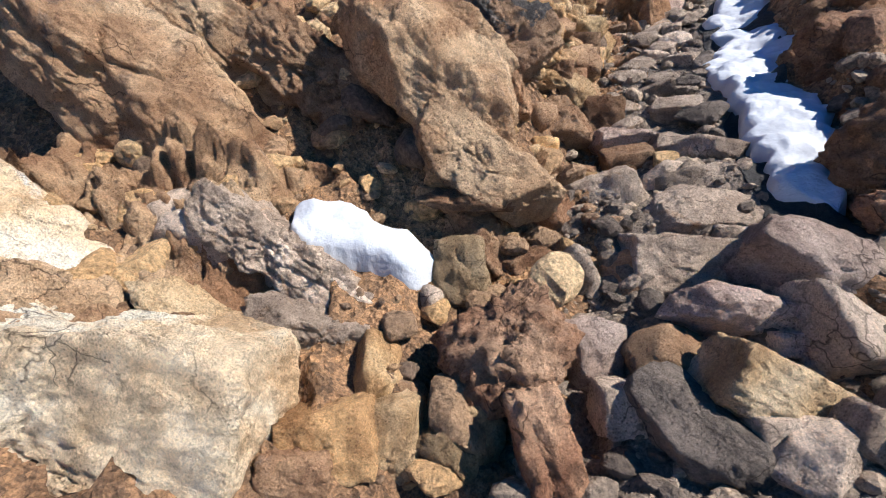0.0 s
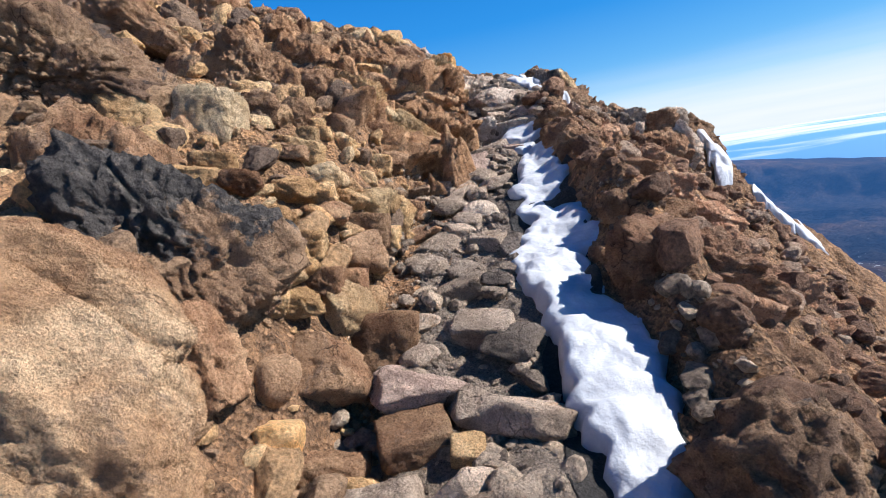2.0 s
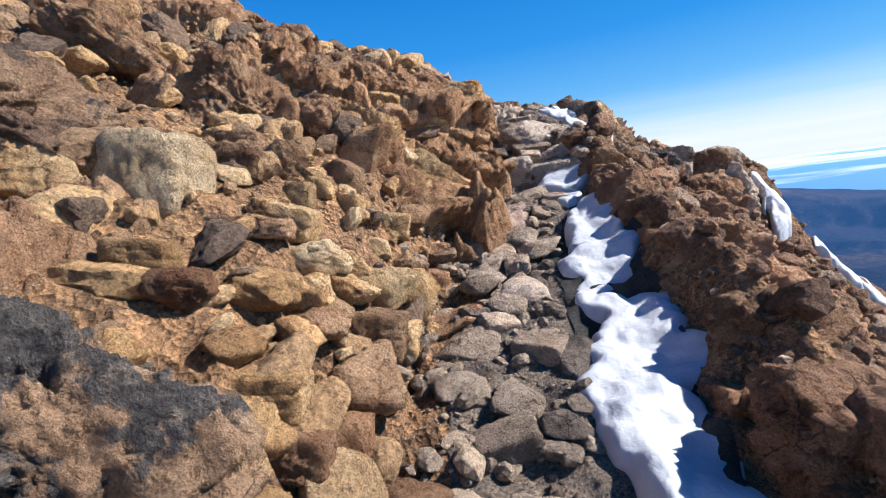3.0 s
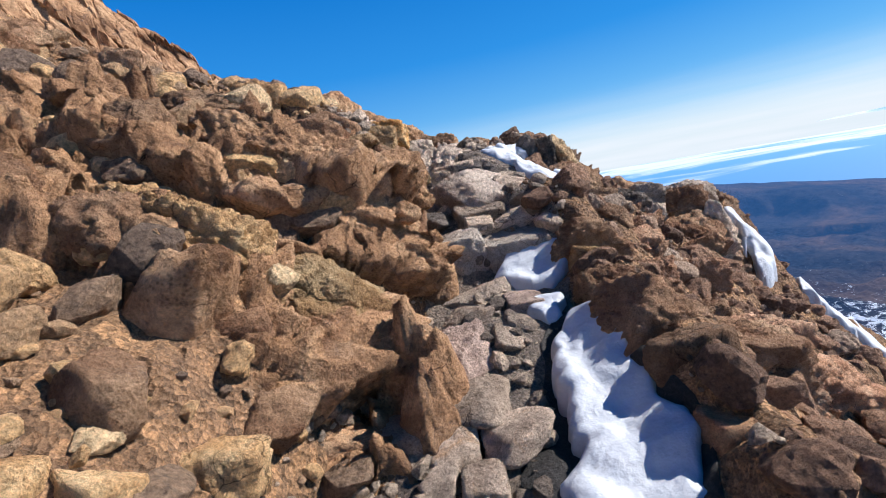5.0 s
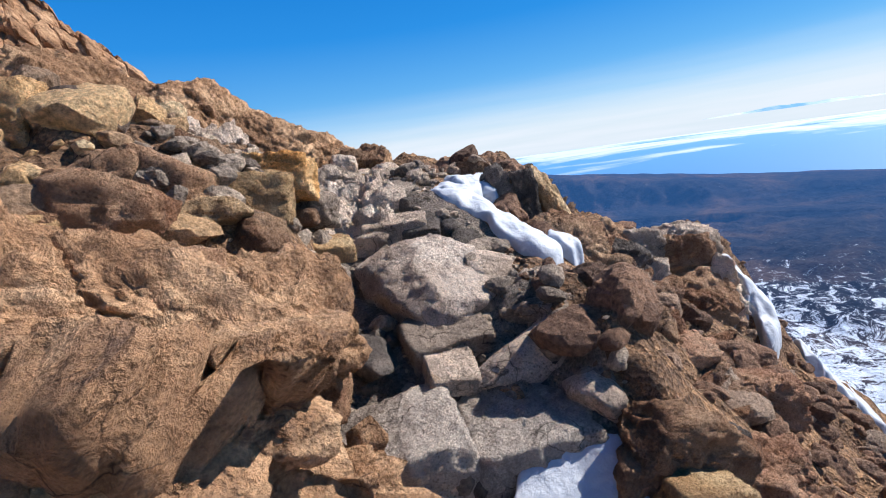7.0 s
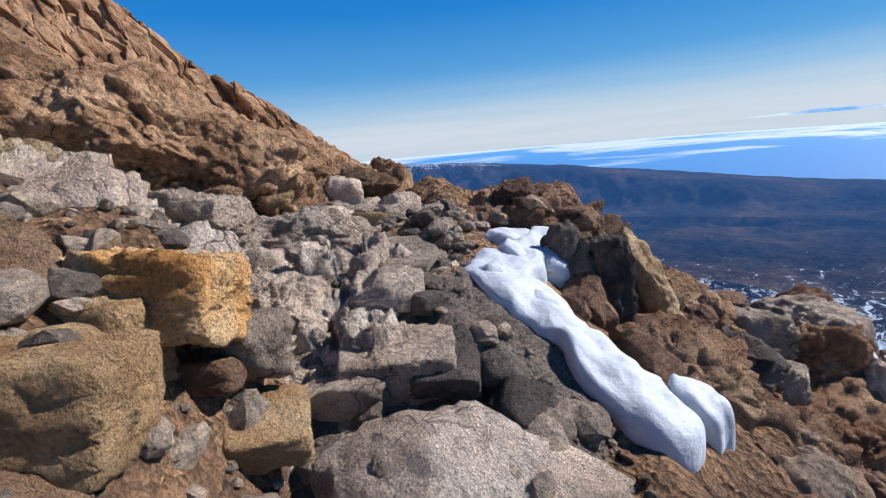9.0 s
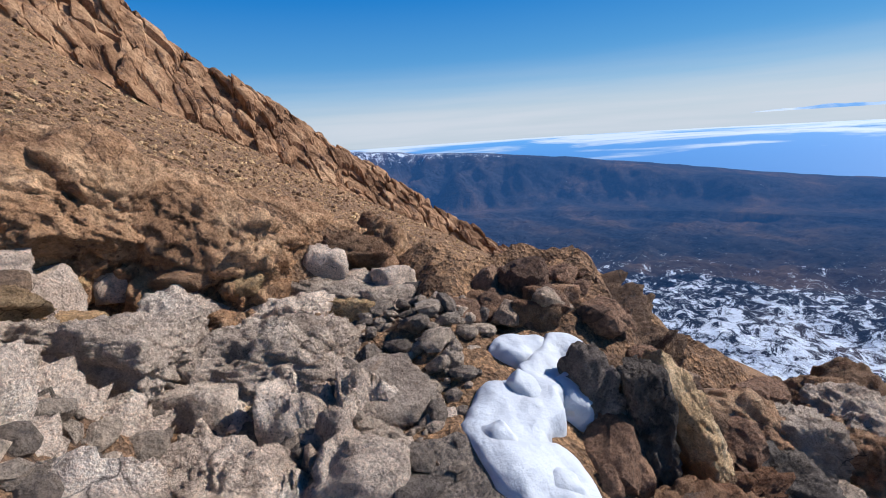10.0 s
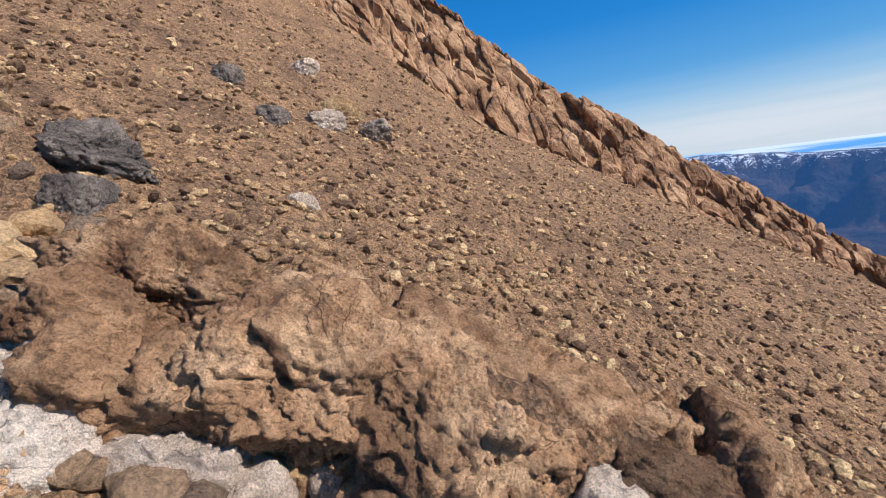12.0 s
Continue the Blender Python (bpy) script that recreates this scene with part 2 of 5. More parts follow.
def pebble_material(name, stops):
    """Loose stones of many tints."""
    m, n, l, b = shader(name)
    g = n.new("ShaderNodeNewGeometry")
    at = g.outputs["Position"]
    colour = ramp_node(n, l, g.outputs["Random Per Island"], stops)
    fine = noise_node(n, l, at, 45, 6, 0.7)
    colour = mix_node(n, l, 0.8, colour, ramp_node(n, l, fine, ((0.32, (0.36, 0.36, 0.36)), (0.66, (1.6, 1.52, 1.42)))), "MULTIPLY")
    l.new(colour, b.inputs["Base Color"])
    b.inputs["Roughness"].default_value = 0.94
    b.inputs["Specular IOR Level"].default_value = 0.25
    l.new(bump_node(n, l, fine, 0.9, 0.02, bump_node(n, l, noise_node(n, l, at, 14, 7, 0.7), 1.0, 0.08)), b.inputs["Normal"])
    return m


def snow_material():
    m, n, l, b = shader("old_snow")
    at = n.new("ShaderNodeNewGeometry").outputs["Position"]
    dirt = noise_node(n, l, at, 9, 8, 0.75)
    l.new(ramp_node(n, l, dirt, ((0.3, (0.42, 0.435, 0.46)), (0.7, (0.54, 0.555, 0.58)), (0.8, (0.45, 0.44, 0.43)))), b.inputs["Base Color"])
    b.inputs["Roughness"].default_value = 0.6
    b.inputs["Subsurface Weight"].default_value = 0.35
    b.inputs["Subsurface Radius"].default_value = (0.05, 0.055, 0.06)
    b.inputs["Subsurface Scale"].default_value = 0.5
    normal = bump_node(n, l, noise_node(n, l, at, 6, 4, 0.45), 0.45, 0.09)
    normal = bump_node(n, l, noise_node(n, l, at, 22, 4, 0.5), 0.18, 0.03, normal)
    l.new(bump_node(n, l, noise_node(n, l, at, 160, 3, 0.6), 0.3, 0.006, normal), b.inputs["Normal"])
    return m


def valley_material():
    """Far lava plains and the crater wall, distance haze painted as tint and glow, with snow lying on the nearer lava.
    """
    m, n, l, b = shader("far_lava_plain")
    at = n.new("ShaderNodeNewGeometry").outputs["Position"]
    # the bluish darks carry part of the painted distance haze
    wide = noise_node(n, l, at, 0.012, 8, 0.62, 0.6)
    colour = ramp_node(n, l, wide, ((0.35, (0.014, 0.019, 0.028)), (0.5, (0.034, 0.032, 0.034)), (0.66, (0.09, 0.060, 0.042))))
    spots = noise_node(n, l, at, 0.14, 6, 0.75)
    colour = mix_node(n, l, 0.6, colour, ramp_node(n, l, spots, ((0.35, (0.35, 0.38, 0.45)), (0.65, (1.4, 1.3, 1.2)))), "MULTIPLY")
    split_at = n.new("ShaderNodeSeparateXYZ")
    l.new(at, split_at.inputs[0])
    reach = n.new("ShaderNodeVectorMath")
    reach.operation = "LENGTH"
    l.new(at, reach.inputs[0])
    near = ramp_node(n, l, div_node(n, l, reach.outputs["Value"], 700.0), ((0.0, (0.97, 0.97, 0.97)), (0.31, (0.74, 0.74, 0.74)), (0.45, (0.42, 0.42, 0.42)), (0.55, (0.16, 0.16, 0.16)), (0.66, (0, 0, 0)), (0.76, (0, 0, 0))))
    high = ramp_node(n, l, map_node(n, l, split_at.outputs["Z"], -46.0, -26.0), ((0.0, (0, 0, 0)), (1.0, (0.52, 0.52, 0.52))))
    outer = ramp_node(n, l, div_node(n, l, reach.outputs["Value"], 700.0), ((0.72, (0, 0, 0)), (0.78, (1, 1, 1))))
    near = mix_node(n, l, 1.0, near, mix_node(n, l, 1.0, high, outer, "MULTIPLY"), "ADD")
    drift = noise_node(n, l, at, 0.13, 9, 0.85, 0.6)
    lie = n.new("ShaderNodeMath")
    lie.operation = "MULTIPLY_ADD"
    l.new(near, lie.inputs[0])
    lie.inputs[1].default_value = 0.30
    l.new(drift, lie.inputs[2])
    white = ramp_node(n, l, lie.outputs[0], ((0.67, (0, 0, 0)), (0.71, (1, 1, 1))))
    colour = mix_node(n, l, white, colour, (0.66, 0.70, 0.76))
    l.new(colour, b.inputs["Base Color"])
    b.inputs["Roughness"].default_value = 0.95
    b.inputs["Specular IOR Level"].default_value = 0.0
    # blue haze put in as the land's own glow, stronger with distance
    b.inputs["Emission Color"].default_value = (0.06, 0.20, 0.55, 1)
    haze_glow = ramp_node(n, l, div_node(n, l, reach.outputs["Value"], 700.0), ((0.2, (0.02, 0.02, 0.02)), (0.5, (0.13, 0.13, 0.13)), (0.75, (0.24, 0.24, 0.24)), (1.0, (0.30, 0.30, 0.30))))
    l.new(haze_glow, b.inputs["Emission Strength"])
    l.new(bump_node(n, l, spots, 1.0, 4.0), b.inputs["Normal"])
    return m


def div_node(n, l, value, by):
    d = n.new("ShaderNodeMath")
    d.operation, d.inputs[1].default_value = "DIVIDE", by
    l.new(value, d.inputs[0])
    return d.outputs[0]


def map_node(n, l, value, low, top):
    d = n.new("ShaderNodeMapRange")
    d.inputs["From Min"].default_value, d.inputs["From Max"].default_value = low, top
    l.new(value, d.inputs[0])
    return d.outputs[0]


def sea_material():
    m, n, l, b = shader("glowing_haze_sea")
    at = n.new("ShaderNodeNewGeometry").outputs["Position"]
    reach = n.new("ShaderNodeVectorMath")
    reach.operation = "LENGTH"
    l.new(at, reach.inputs[0])
    # emission paints the haze over the water, paler with distance
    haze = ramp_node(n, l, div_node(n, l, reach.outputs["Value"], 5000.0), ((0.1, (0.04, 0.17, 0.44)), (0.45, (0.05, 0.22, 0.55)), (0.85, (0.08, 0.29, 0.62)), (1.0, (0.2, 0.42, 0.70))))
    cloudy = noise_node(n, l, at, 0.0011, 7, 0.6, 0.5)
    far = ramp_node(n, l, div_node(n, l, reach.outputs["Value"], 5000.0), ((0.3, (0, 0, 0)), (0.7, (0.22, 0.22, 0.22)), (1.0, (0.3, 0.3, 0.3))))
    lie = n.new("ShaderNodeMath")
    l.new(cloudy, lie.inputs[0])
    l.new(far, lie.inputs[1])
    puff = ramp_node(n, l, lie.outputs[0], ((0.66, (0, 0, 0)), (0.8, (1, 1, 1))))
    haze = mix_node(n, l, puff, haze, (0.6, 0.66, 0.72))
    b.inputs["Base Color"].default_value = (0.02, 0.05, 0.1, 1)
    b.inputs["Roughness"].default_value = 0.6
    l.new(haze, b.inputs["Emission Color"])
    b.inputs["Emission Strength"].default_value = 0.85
    return m


ROCK["K"] = crusted_material()
SOIL, SNOW, VALLEY, SEA = soil_material(), snow_material(), valley_material(), sea_material()
PEBBLE = pebble_material("loose_stones", ((0.0, (0.17, 0.12, 0.09)), (0.3, (0.36, 0.235, 0.145)), (0.55, (0.50, 0.315, 0.165)), (0.8, (0.60, 0.38, 0.185)), (1.0, (0.68, 0.50, 0.30))))
REDDISH = pebble_material("reddish_loose_stones", ((0.0, (0.15, 0.09, 0.06)), (0.4, (0.26, 0.15, 0.095)), (0.75, (0.34, 0.20, 0.125)), (1.0, (0.40, 0.30, 0.22))))
PATHGRIT = pebble_material("grey_path_stones", ((0.0, (0.14, 0.11, 0.09)), (0.4, (0.31, 0.245, 0.19)), (0.8, (0.46, 0.36, 0.275)), (1.0, (0.58, 0.45, 0.33))))
CHIPS = pebble_material("scree_chips", ((0.0, (0.12, 0.07, 0.043)), (0.4, (0.30, 0.18, 0.10)), (0.75, (0.48, 0.30, 0.155)), (1.0, (0.76, 0.54, 0.29))))


# ---- the lie of the land: s runs up the path, v across it to the valley side ----
UX, UY = 0.3712, 0.9285


def lattice(ix, iy, iz):
    h = (ix * 374761393 + iy * 668265263 + iz * 1274126177) & 0xFFFFFFFF
    h = ((h ^ (h >> 13)) * 1274126177) & 0xFFFFFFFF
    return ((h ^ (h >> 16)) & 0xFFFF) / 32767.5 - 1.0


def vnoise(x, y, z):
    """Smooth value noise from -1 to 1, on arrays."""
    ix, iy, iz = np.floor(x).astype(np.int64), np.floor(y).astype(np.int64), np.floor(z).astype(np.int64)
    fx, fy, fz = x - ix, y - iy, z - iz
    fx, fy, fz = fx * fx * (3 - 2 * fx), fy * fy * (3 - 2 * fy), fz * fz * (3 - 2 * fz)
    total = 0
    for a in (0, 1):
        for b in (0, 1):
            for c in (0, 1):
                w = (fx if a else 1 - fx) * (fy if b else 1 - fy) * (fz if c else 1 - fz)
                total = total + w * lattice(ix + a, iy + b, iz + c)
    return total


def fbm(x, y, z, octaves=4, gain=0.5, ridged=False):
    total, amp = 0, 1.0
    for k in range(octaves):
        n = vnoise(x * 2 ** k + 17.3 * k, y * 2 ** k - 9.1 * k, z * 2 ** k + 4.7 * k)
        total = total + amp * ((1 - 2 * np.abs(n)) if ridged else n)
        amp *= gain
    return total


def cells(x, y, z):
    """Cellular noise: a random value for each cell, and the distance to the joints between them."""
    ix, iy, iz = np.floor(x).astype(np.int64), np.floor(y).astype(np.int64), np.floor(z).astype(np.int64)
    first, second, mark = np.full(x.shape, 9.0), np.full(x.shape, 9.0), np.zeros(x.shape)
    for a in (-1, 0, 1):
        for b in (-1, 0, 1):
            for c in (-1, 0, 1):
                jx, jy, jz = ix + a, iy + b, iz + c
                h = lattice(jx, jy, jz)
                px, py, pz = jx + 0.5 + 0.42 * h, jy + 0.5 + 0.42 * lattice(jx + 71, jy, jz), jz + 0.5 + 0.42 * lattice(jx, jy + 37, jz)
                d = np.sqrt((px - x) ** 2 + (py - y) ** 2 + (pz - z) ** 2)
                nearer = d < first
                second = np.where(nearer, first, np.minimum(second, d))
                mark = np.where(nearer, lattice(jx, jy, jz + 53), mark)
                first = np.where(nearer, d, first)
    return mark, second - first


def smooth(a, b, x):
    q = np.clip((x - a) / (b - a), 0, 1)
    return q * q * (3 - 2 * q)


def sv_of(x, y):
    return x * UX + y * UY, x * UY - y * UX


def xy_of(s, v):
    return s * UX + v * UY, s * UY - v * UX


def path_height(s):
    return np.interp(s, (-4, 0, 1.7, 2.5, 4.0, 4.7, 5.6, 6.25, 6.55, 6.7, 7.1, 7.6, 8.4, 9.3, 10.2, 14),
                     (-1.4, -0.1, 0.42, 0.72, 1.15, 1.36, 1.66, 1.86, 1.92, 2.12, 2.26, 2.5, 2.84, 2.95, 3.0, 3.2))


def scree_height(x, y):
    return 4.95 - 0.58 * x + 0.15 * np.minimum(y - 13, 17) + 0.35 * np.maximum(0, 2 - x) * smooth(13, 28, y) - 0.45 * np.maximum(0, y - 34)


def hill(x, y):
    """The height of the ground, without its fine relief."""
    s, v = sv_of(x, y)
    zp = path_height(s)
    foot = np.interp(s, (0, 1.2, 1.8, 2.3, 3.0, 4.0, 5.2, 6.0, 6.4, 6.9, 7.4, 8.05, 8.35, 8.8, 9.4), (-0.75, -0.75, -0.7, -0.5, -0.42, -0.33, -0.32, -0.12, 0.14, 0.14, 0.2, 0.24, 0.05, -0.25, -0.6))
    tall = np.interp(s, (0, 1.2, 2.0, 2.6, 4.0, 5.5, 6.4, 7.5, 8.4, 9.0, 9.6), (0.35, 0.2, 0.3, 0.7, 0.85, 0.72, 0.72, 0.74, 0.45, 0.32, 0.4))
    d = np.maximum(0, foot - v)
    left = tall * (1 - np.exp(-d / 0.24)) + np.interp(s, (0, 2, 5, 8, 9), (0.42, 0.42, 0.41, 0.34, 0.24)) * d
    brow = np.interp(s, (0, 2, 4, 6, 7.5, 8.6, 9.1, 9.6), (1.3, 1.2, 1.22, 1.2, 1.25, 1.35, 1.7, 1.85))
    e = np.maximum(0, v - brow)
    fall = 0.9 * np.minimum(e, 1.6) + 0.85 * np.maximum(e - 1.6, 0) - 0.25 * (1 - np.exp(-e / 0.2)) * 0.3
    gutter = 0.07 * np.exp(-((v - 0.86) / 0.18) ** 2) * smooth(1.8, 2.4, s) * (1 - smooth(6.2, 6.6, s))
    near = zp + left - fall - gutter + np.interp(s, (2, 3.4, 4.2, 5.7, 6.5, 7.3, 7.7, 8.8, 9.2), (0.1, 0.16, 0.25, 0.22, 0.12, 0.08, -0.05, -0.05, 0.05)) * np.exp(-((v - brow) / 0.26) ** 2)
    near = near - 0.4 * np.exp(-((s - 6.02) / 0.24) ** 2) * smooth(-0.05, -0.3, v) * smooth(-2.0, -1.2, v)
    near = near - 0.22 * np.exp(-((s - 8.42) / 0.42) ** 2 - ((v - 1.62) / 0.36) ** 2)
    near = near - 0.2 * np.exp(-((s - 9.2) / 0.55) ** 2 - ((v - 2.2) / 0.45) ** 2)
    near = near + 0.6 * np.exp(-((x - 7.3) / 0.5) ** 2 - ((y - 7.4) / 0.6) ** 2)
    far = scree_height(x, y)
    beyond = smooth(9.9, 11.3, s + 0.25 * np.maximum(0, -v))
    crag = np.interp(x, (0.6, 1.6, 2.2, 2.8, 3.5, 4.3, 4.8), (0.0, 0.15, 0.25, 0.5, 0.6, 0.25, 0.0)) * np.exp(-((y - 9.52 - 0.08 * np.sin(5 * x)) / 0.6) ** 6)
    return near * (1 - beyond) + far * beyond + crag


def ground_height(x, y):
    """The ground with stones and soil worked into its surface."""
    s, v = sv_of(x, y)
    path = np.exp(-((v - 0.35) / 0.45) ** 4)
    rough = (0.05 + 0.05 * (1 - path)) * (1 - 0.75 * np.exp(-((v - 1.3) / 0.45) ** 4 - ((s - 8.4) / 0.9) ** 4))
    r = rough * fbm(x * 2.2, y * 2.2, 0 * x + 3.1, 4, 0.55) + 0.6 * rough * fbm(x * 4.1, y * 4.1, 0 * x, 3, 0.5, True) - 0.02
    far = smooth(10.2, 11.5, s)
    bank = smooth(0.0, -0.5, v) * smooth(-4.0, -2.5, v)
    sunk = (0.025 * path + 0.07 * bank) * smooth(0.8, 1.4, s) * (1 - smooth(9.0, 9.8, s))
    return hill(x, y) + r * (1 - 0.6 * far) - sunk


# ---- building helpers ----
def mesh_from(name, verts, faces, material, smooth_shade=True):
    me = bpy.data.meshes.new(name)
    verts, faces = np.asarray(verts, dtype=np.float32), np.asarray(faces, dtype=np.int32)
    me.vertices.add(len(verts))
    me.vertices.foreach_set("co", verts.ravel())
    k = faces.shape[1]
    me.loops.add(faces.size)
    me.loops.foreach_set("vertex_index", faces.ravel())
    me.polygons.add(len(faces))
    me.polygons.foreach_set("loop_start", np.arange(0, faces.size, k, dtype=np.int32))
    me.polygons.foreach_set("use_smooth", np.full(len(faces), smooth_shade))
    me.update(calc_edges=True)
    me.materials.append(material)
    return me


def grid_faces(rows, cols):
    i = np.arange(rows * cols).reshape(rows, cols)
    return np.stack((i[:-1, :-1], i[:-1, 1:], i[1:, 1:], i[1:, :-1]), -1).reshape(-1, 4)


SPHERES = {}


def sphere(level):
    if level not in SPHERES:
        bm = bmesh.new()
        bmesh.ops.create_icosphere(bm, subdivisions=level, radius=1.0)
        SPHERES[level] = (np.array([v.co[:] for v in bm.verts]), np.array([[v.index for v in f.verts] for f in bm.faces]))
        bm.free()
    return SPHERES[level]


def rock_shape(level, seed, size=(1, 1, 1), facets=12, sharp=45.0, rough=1.0, squared=False):
    """A broken stone: the round of a few cleavage faces, worn at the edges, with crust, lumps and pits."""
    rng = np.random.default_rng(seed)
    d, faces = sphere(level)
    n = rng.normal(size=(facets, 3))
    n /= np.linalg.norm(n, axis=1)[:, None]
    near = rng.uniform(0.62, 0.98, facets)
    if squared:
        n = np.concatenate((n, np.eye(3), -np.eye(3)))
        near = np.concatenate((near * 0.3 + 0.9, np.full(6, 0.8)))
    q = np.maximum(d @ n.T, 0) / near
    r = np.minimum((np.sum(q ** sharp, 1) + 0.6 ** sharp) ** (-1 / sharp), 1.25)
    p = d * r[:, None] * np.asarray(size)
    big = max(size)
    o = rng.uniform(0, 50, 3)
    a, b, c = (p[:, i] / big + o[i] for i in range(3))
    bump = 0.06 * fbm(a * 1.9, b * 1.9, c * 1.9, 3) + 0.07 * rough * fbm(a * 4.2, b * 4.2, c * 4.2, 3, 0.6, True)
    if level >= 4:
        bump = bump + 0.035 * rough * fbm(a * 11, b * 11, c * 11, 3, 0.65)
        layers = np.abs(((p[:, 1] / big + 0.2 * a) * 4.0 + 0.6 * vnoise(a * 2, b * 2, c * 2)) % 1 - 0.5)
        bump = bump - 0.10 * rough * np.maximum(0, 0.16 - layers) * 4 * smooth(-0.2, 0.3, vnoise(a * 3, b * 3, c * 3 + 9))
    if level >= 5:
        mark, joint = cells(a * 3.2, b * 3.2, c * 3.2)
        bump = bump + 0.055 * rough * mark - 0.10 * rough * smooth(0.08, 0.0, joint) * smooth(-0.3, 0.2, vnoise(a * 2, b * 2, c * 2 + 5))
        m2, j2 = cells(a * 8.5, b * 8.5, c * 8.5)
        bump = bump + 0.024 * rough * m2 - 0.02 * rough * smooth(0.12, 0.0, j2) + 0.024 * rough * fbm(a * 30, b * 30, c * 30, 2, 0.6, True)
    return p + d * (bump * min(1.0, 1.2 * sum(size) / 3 / big) * big * 0.8)[:, None], faces


SEED = [100]
BLOCKS = []
WORDS = {"o": "ochre", "O": "bright orange", "b": "brown", "g": "grey", "S": "flat grey", "d": "dark grey", "k": "black-crusted brown",
         "r": "rust-red porous", "p": "pinkish grey", "c": "pale buff", "C": "bleached cream", "B": "warm brown", "L": "orange-brown", "w": "pale grey", "P": "pale pinkish", "K": "tan, black-crowned"}


def rock(x, y, z, a, b, c, rx, ry, rz, tint, where="bank"):
    """One stone with its centre, half sizes and turn. Stones set into the path belong to the path."""
    SEED[0] += 1
    big = max(a, b, c)
    level = 6 if big > 0.36 else 5 if big > 0.2 else 4 if big > 0.1 else 3
    sharp, facets = (70.0, 9) if tint == "S" else (80.0, 11)
    verts, faces = rock_shape(level, SEED[0], (a * 1.06, b * 1.06, c * 1.06), facets, sharp, 1.3 if tint in "rk" else 0.95 if tint == "L" else 0.45 if where == "path" or tint in "BC" else 1.0, tint in "SO" or (SEED[0] % 3 == 0 and tint != "L"))
    name = "path_stone" if where == "path" else "rock_block" if tint == "L" else "boulder" if big > 0.28 else "rock"
    ob = new(name, mesh_from(name, verts, faces, ROCK[tint]))
    ob.matrix_world = pose(x, y, z, rx, ry, rz)
    if where == "path":
        ob.parent = PATH
        return ob
    if tint == "L":
        BLOCKS.append(ob)
        return ob
    spot = {"bank": "in the bank above the path", "edge": "on the valley edge of the path", "scree": "lying on the scree slope", "crag": "in the crag above the path"}[where]
    return tagged(ob, WORDS[tint] + " lava stone " + spot, "boulder" if big > 0.28 else "rock", "stones " + spot)


def loose_stones(name, label, material, count, seed, place, small, large, level=1, power=2.2):
    """Many small stones strewn over a stretch of ground, as one sheet of stuff."""
    rng = np.random.default_rng(seed)
    kinds = {k: [rock_shape(k, seed * 31 + i, (1, 0.8, 0.6), 10, 30.0) for i in range(10)] for k in (1, 2, 3)}
    vs, fs, start = [], [], 0
    x, y = place(rng, count)
    free = clear_of_snow(x, y)
    x, y = x[free], y[free]
    count = len(x)
    z = ground_height(x, y)
    size = small * (large / small) ** (rng.random(count) ** power)
    for i in range(count):
        v, f = kinds[1 if size[i] < 0.045 or level < 2 else 2 if size[i] < 0.085 else 3][rng.integers(10)]
        m = np.array(Euler(rng.uniform(-0.6, 0.6, 2).tolist() + [rng.uniform(0, 6.3)]).to_matrix())
        vs.append((v * size[i]) @ m.T + (x[i], y[i], z[i] + size[i] * 0.26))
        fs.append(f + start)
        start += len(v)
    ob = new(name, mesh_from(name, np.concatenate(vs), np.concatenate(fs), material, False))
    return tagged(ob, label, "stones", kind="stuff")


# ---- the ground ----
def steps(*runs):
    out = []
    for a, b, d in runs:
        out.extend(np.arange(a, b, d).tolist())
    return np.array(out)


gs = steps((-40, -8, 2.0), (-8, -1.5, 0.3), (-1.5, 0.6, 0.05), (0.6, 10.6, 0.028), (10.6, 16, 0.08), (16, 30, 0.2), (30, 62, 0.8))
gv = steps((-40, -12, 1.0), (-12, -5, 0.2), (-5, -2.2, 0.06), (-2.2, 2.6, 0.028), (2.6, 6, 0.05), (6, 14, 0.15), (14, 40, 0.6))
S, V = np.meshgrid(gs, gv, indexing="ij")
GX, GY = xy_of(S.ravel(), V.ravel())
GZ = ground_height(GX, GY)
ground = new("ground", mesh_from("ground", np.stack((GX, GY, GZ), 1), grid_faces(len(gs), len(gv))[:, ::-1], SOIL))
tagged(ground, "gritty reddish-brown volcanic soil of the mountain side", "ground", kind="structure")

# far country: the slope runs down to a lava plain under a crater wall, with the sea behind
ang = np.radians(np.arange(-180, 180.1, 0.4))
rad = np.concatenate((np.linspace(30, 120, 40), np.linspace(124, 480, 120), np.linspace(482, 620, 80), np.linspace(630, 1100, 30)))
RR, AA = np.meshgrid(rad, ang, indexing="ij")
FX, FY = (RR * np.sin(AA)).ravel(), (RR * np.cos(AA)).ravel()
az, rr = np.degrees(AA).ravel(), RR.ravel()
slope = np.maximum(scree_height(FX, FY), -86) - 4 - 30 * smooth(60, 160, rr) * smooth(-40, 10, az)
slope = np.where(slope < -80, -86 + (slope + 86) * 0.2, slope)
slope = np.minimum(slope, 60)
slope += smooth(100, 200, rr) * (3.0 * fbm(FX / 60, FY / 60, FX * 0, 5) + 2.5 * fbm(FX / 25, FY / 25, FX * 0 + 5, 4, 0.6, True))
rim = np.interp(az, (-180, 10, 18, 22, 27, 35, 45, 57, 67, 74, 90, 180), (-70, -20, -17, -21, -26, -31, -43, -59, -71, -74, -80, -70)) + 1.2 * fbm(az / 3, rr / 90, az * 0, 4)
wall = smooth(505, 565, rr + 16 * fbm(FX / 55, FY / 55, az * 0 + 2, 5, 0.6))
back = smooth(600, 1050, rr)
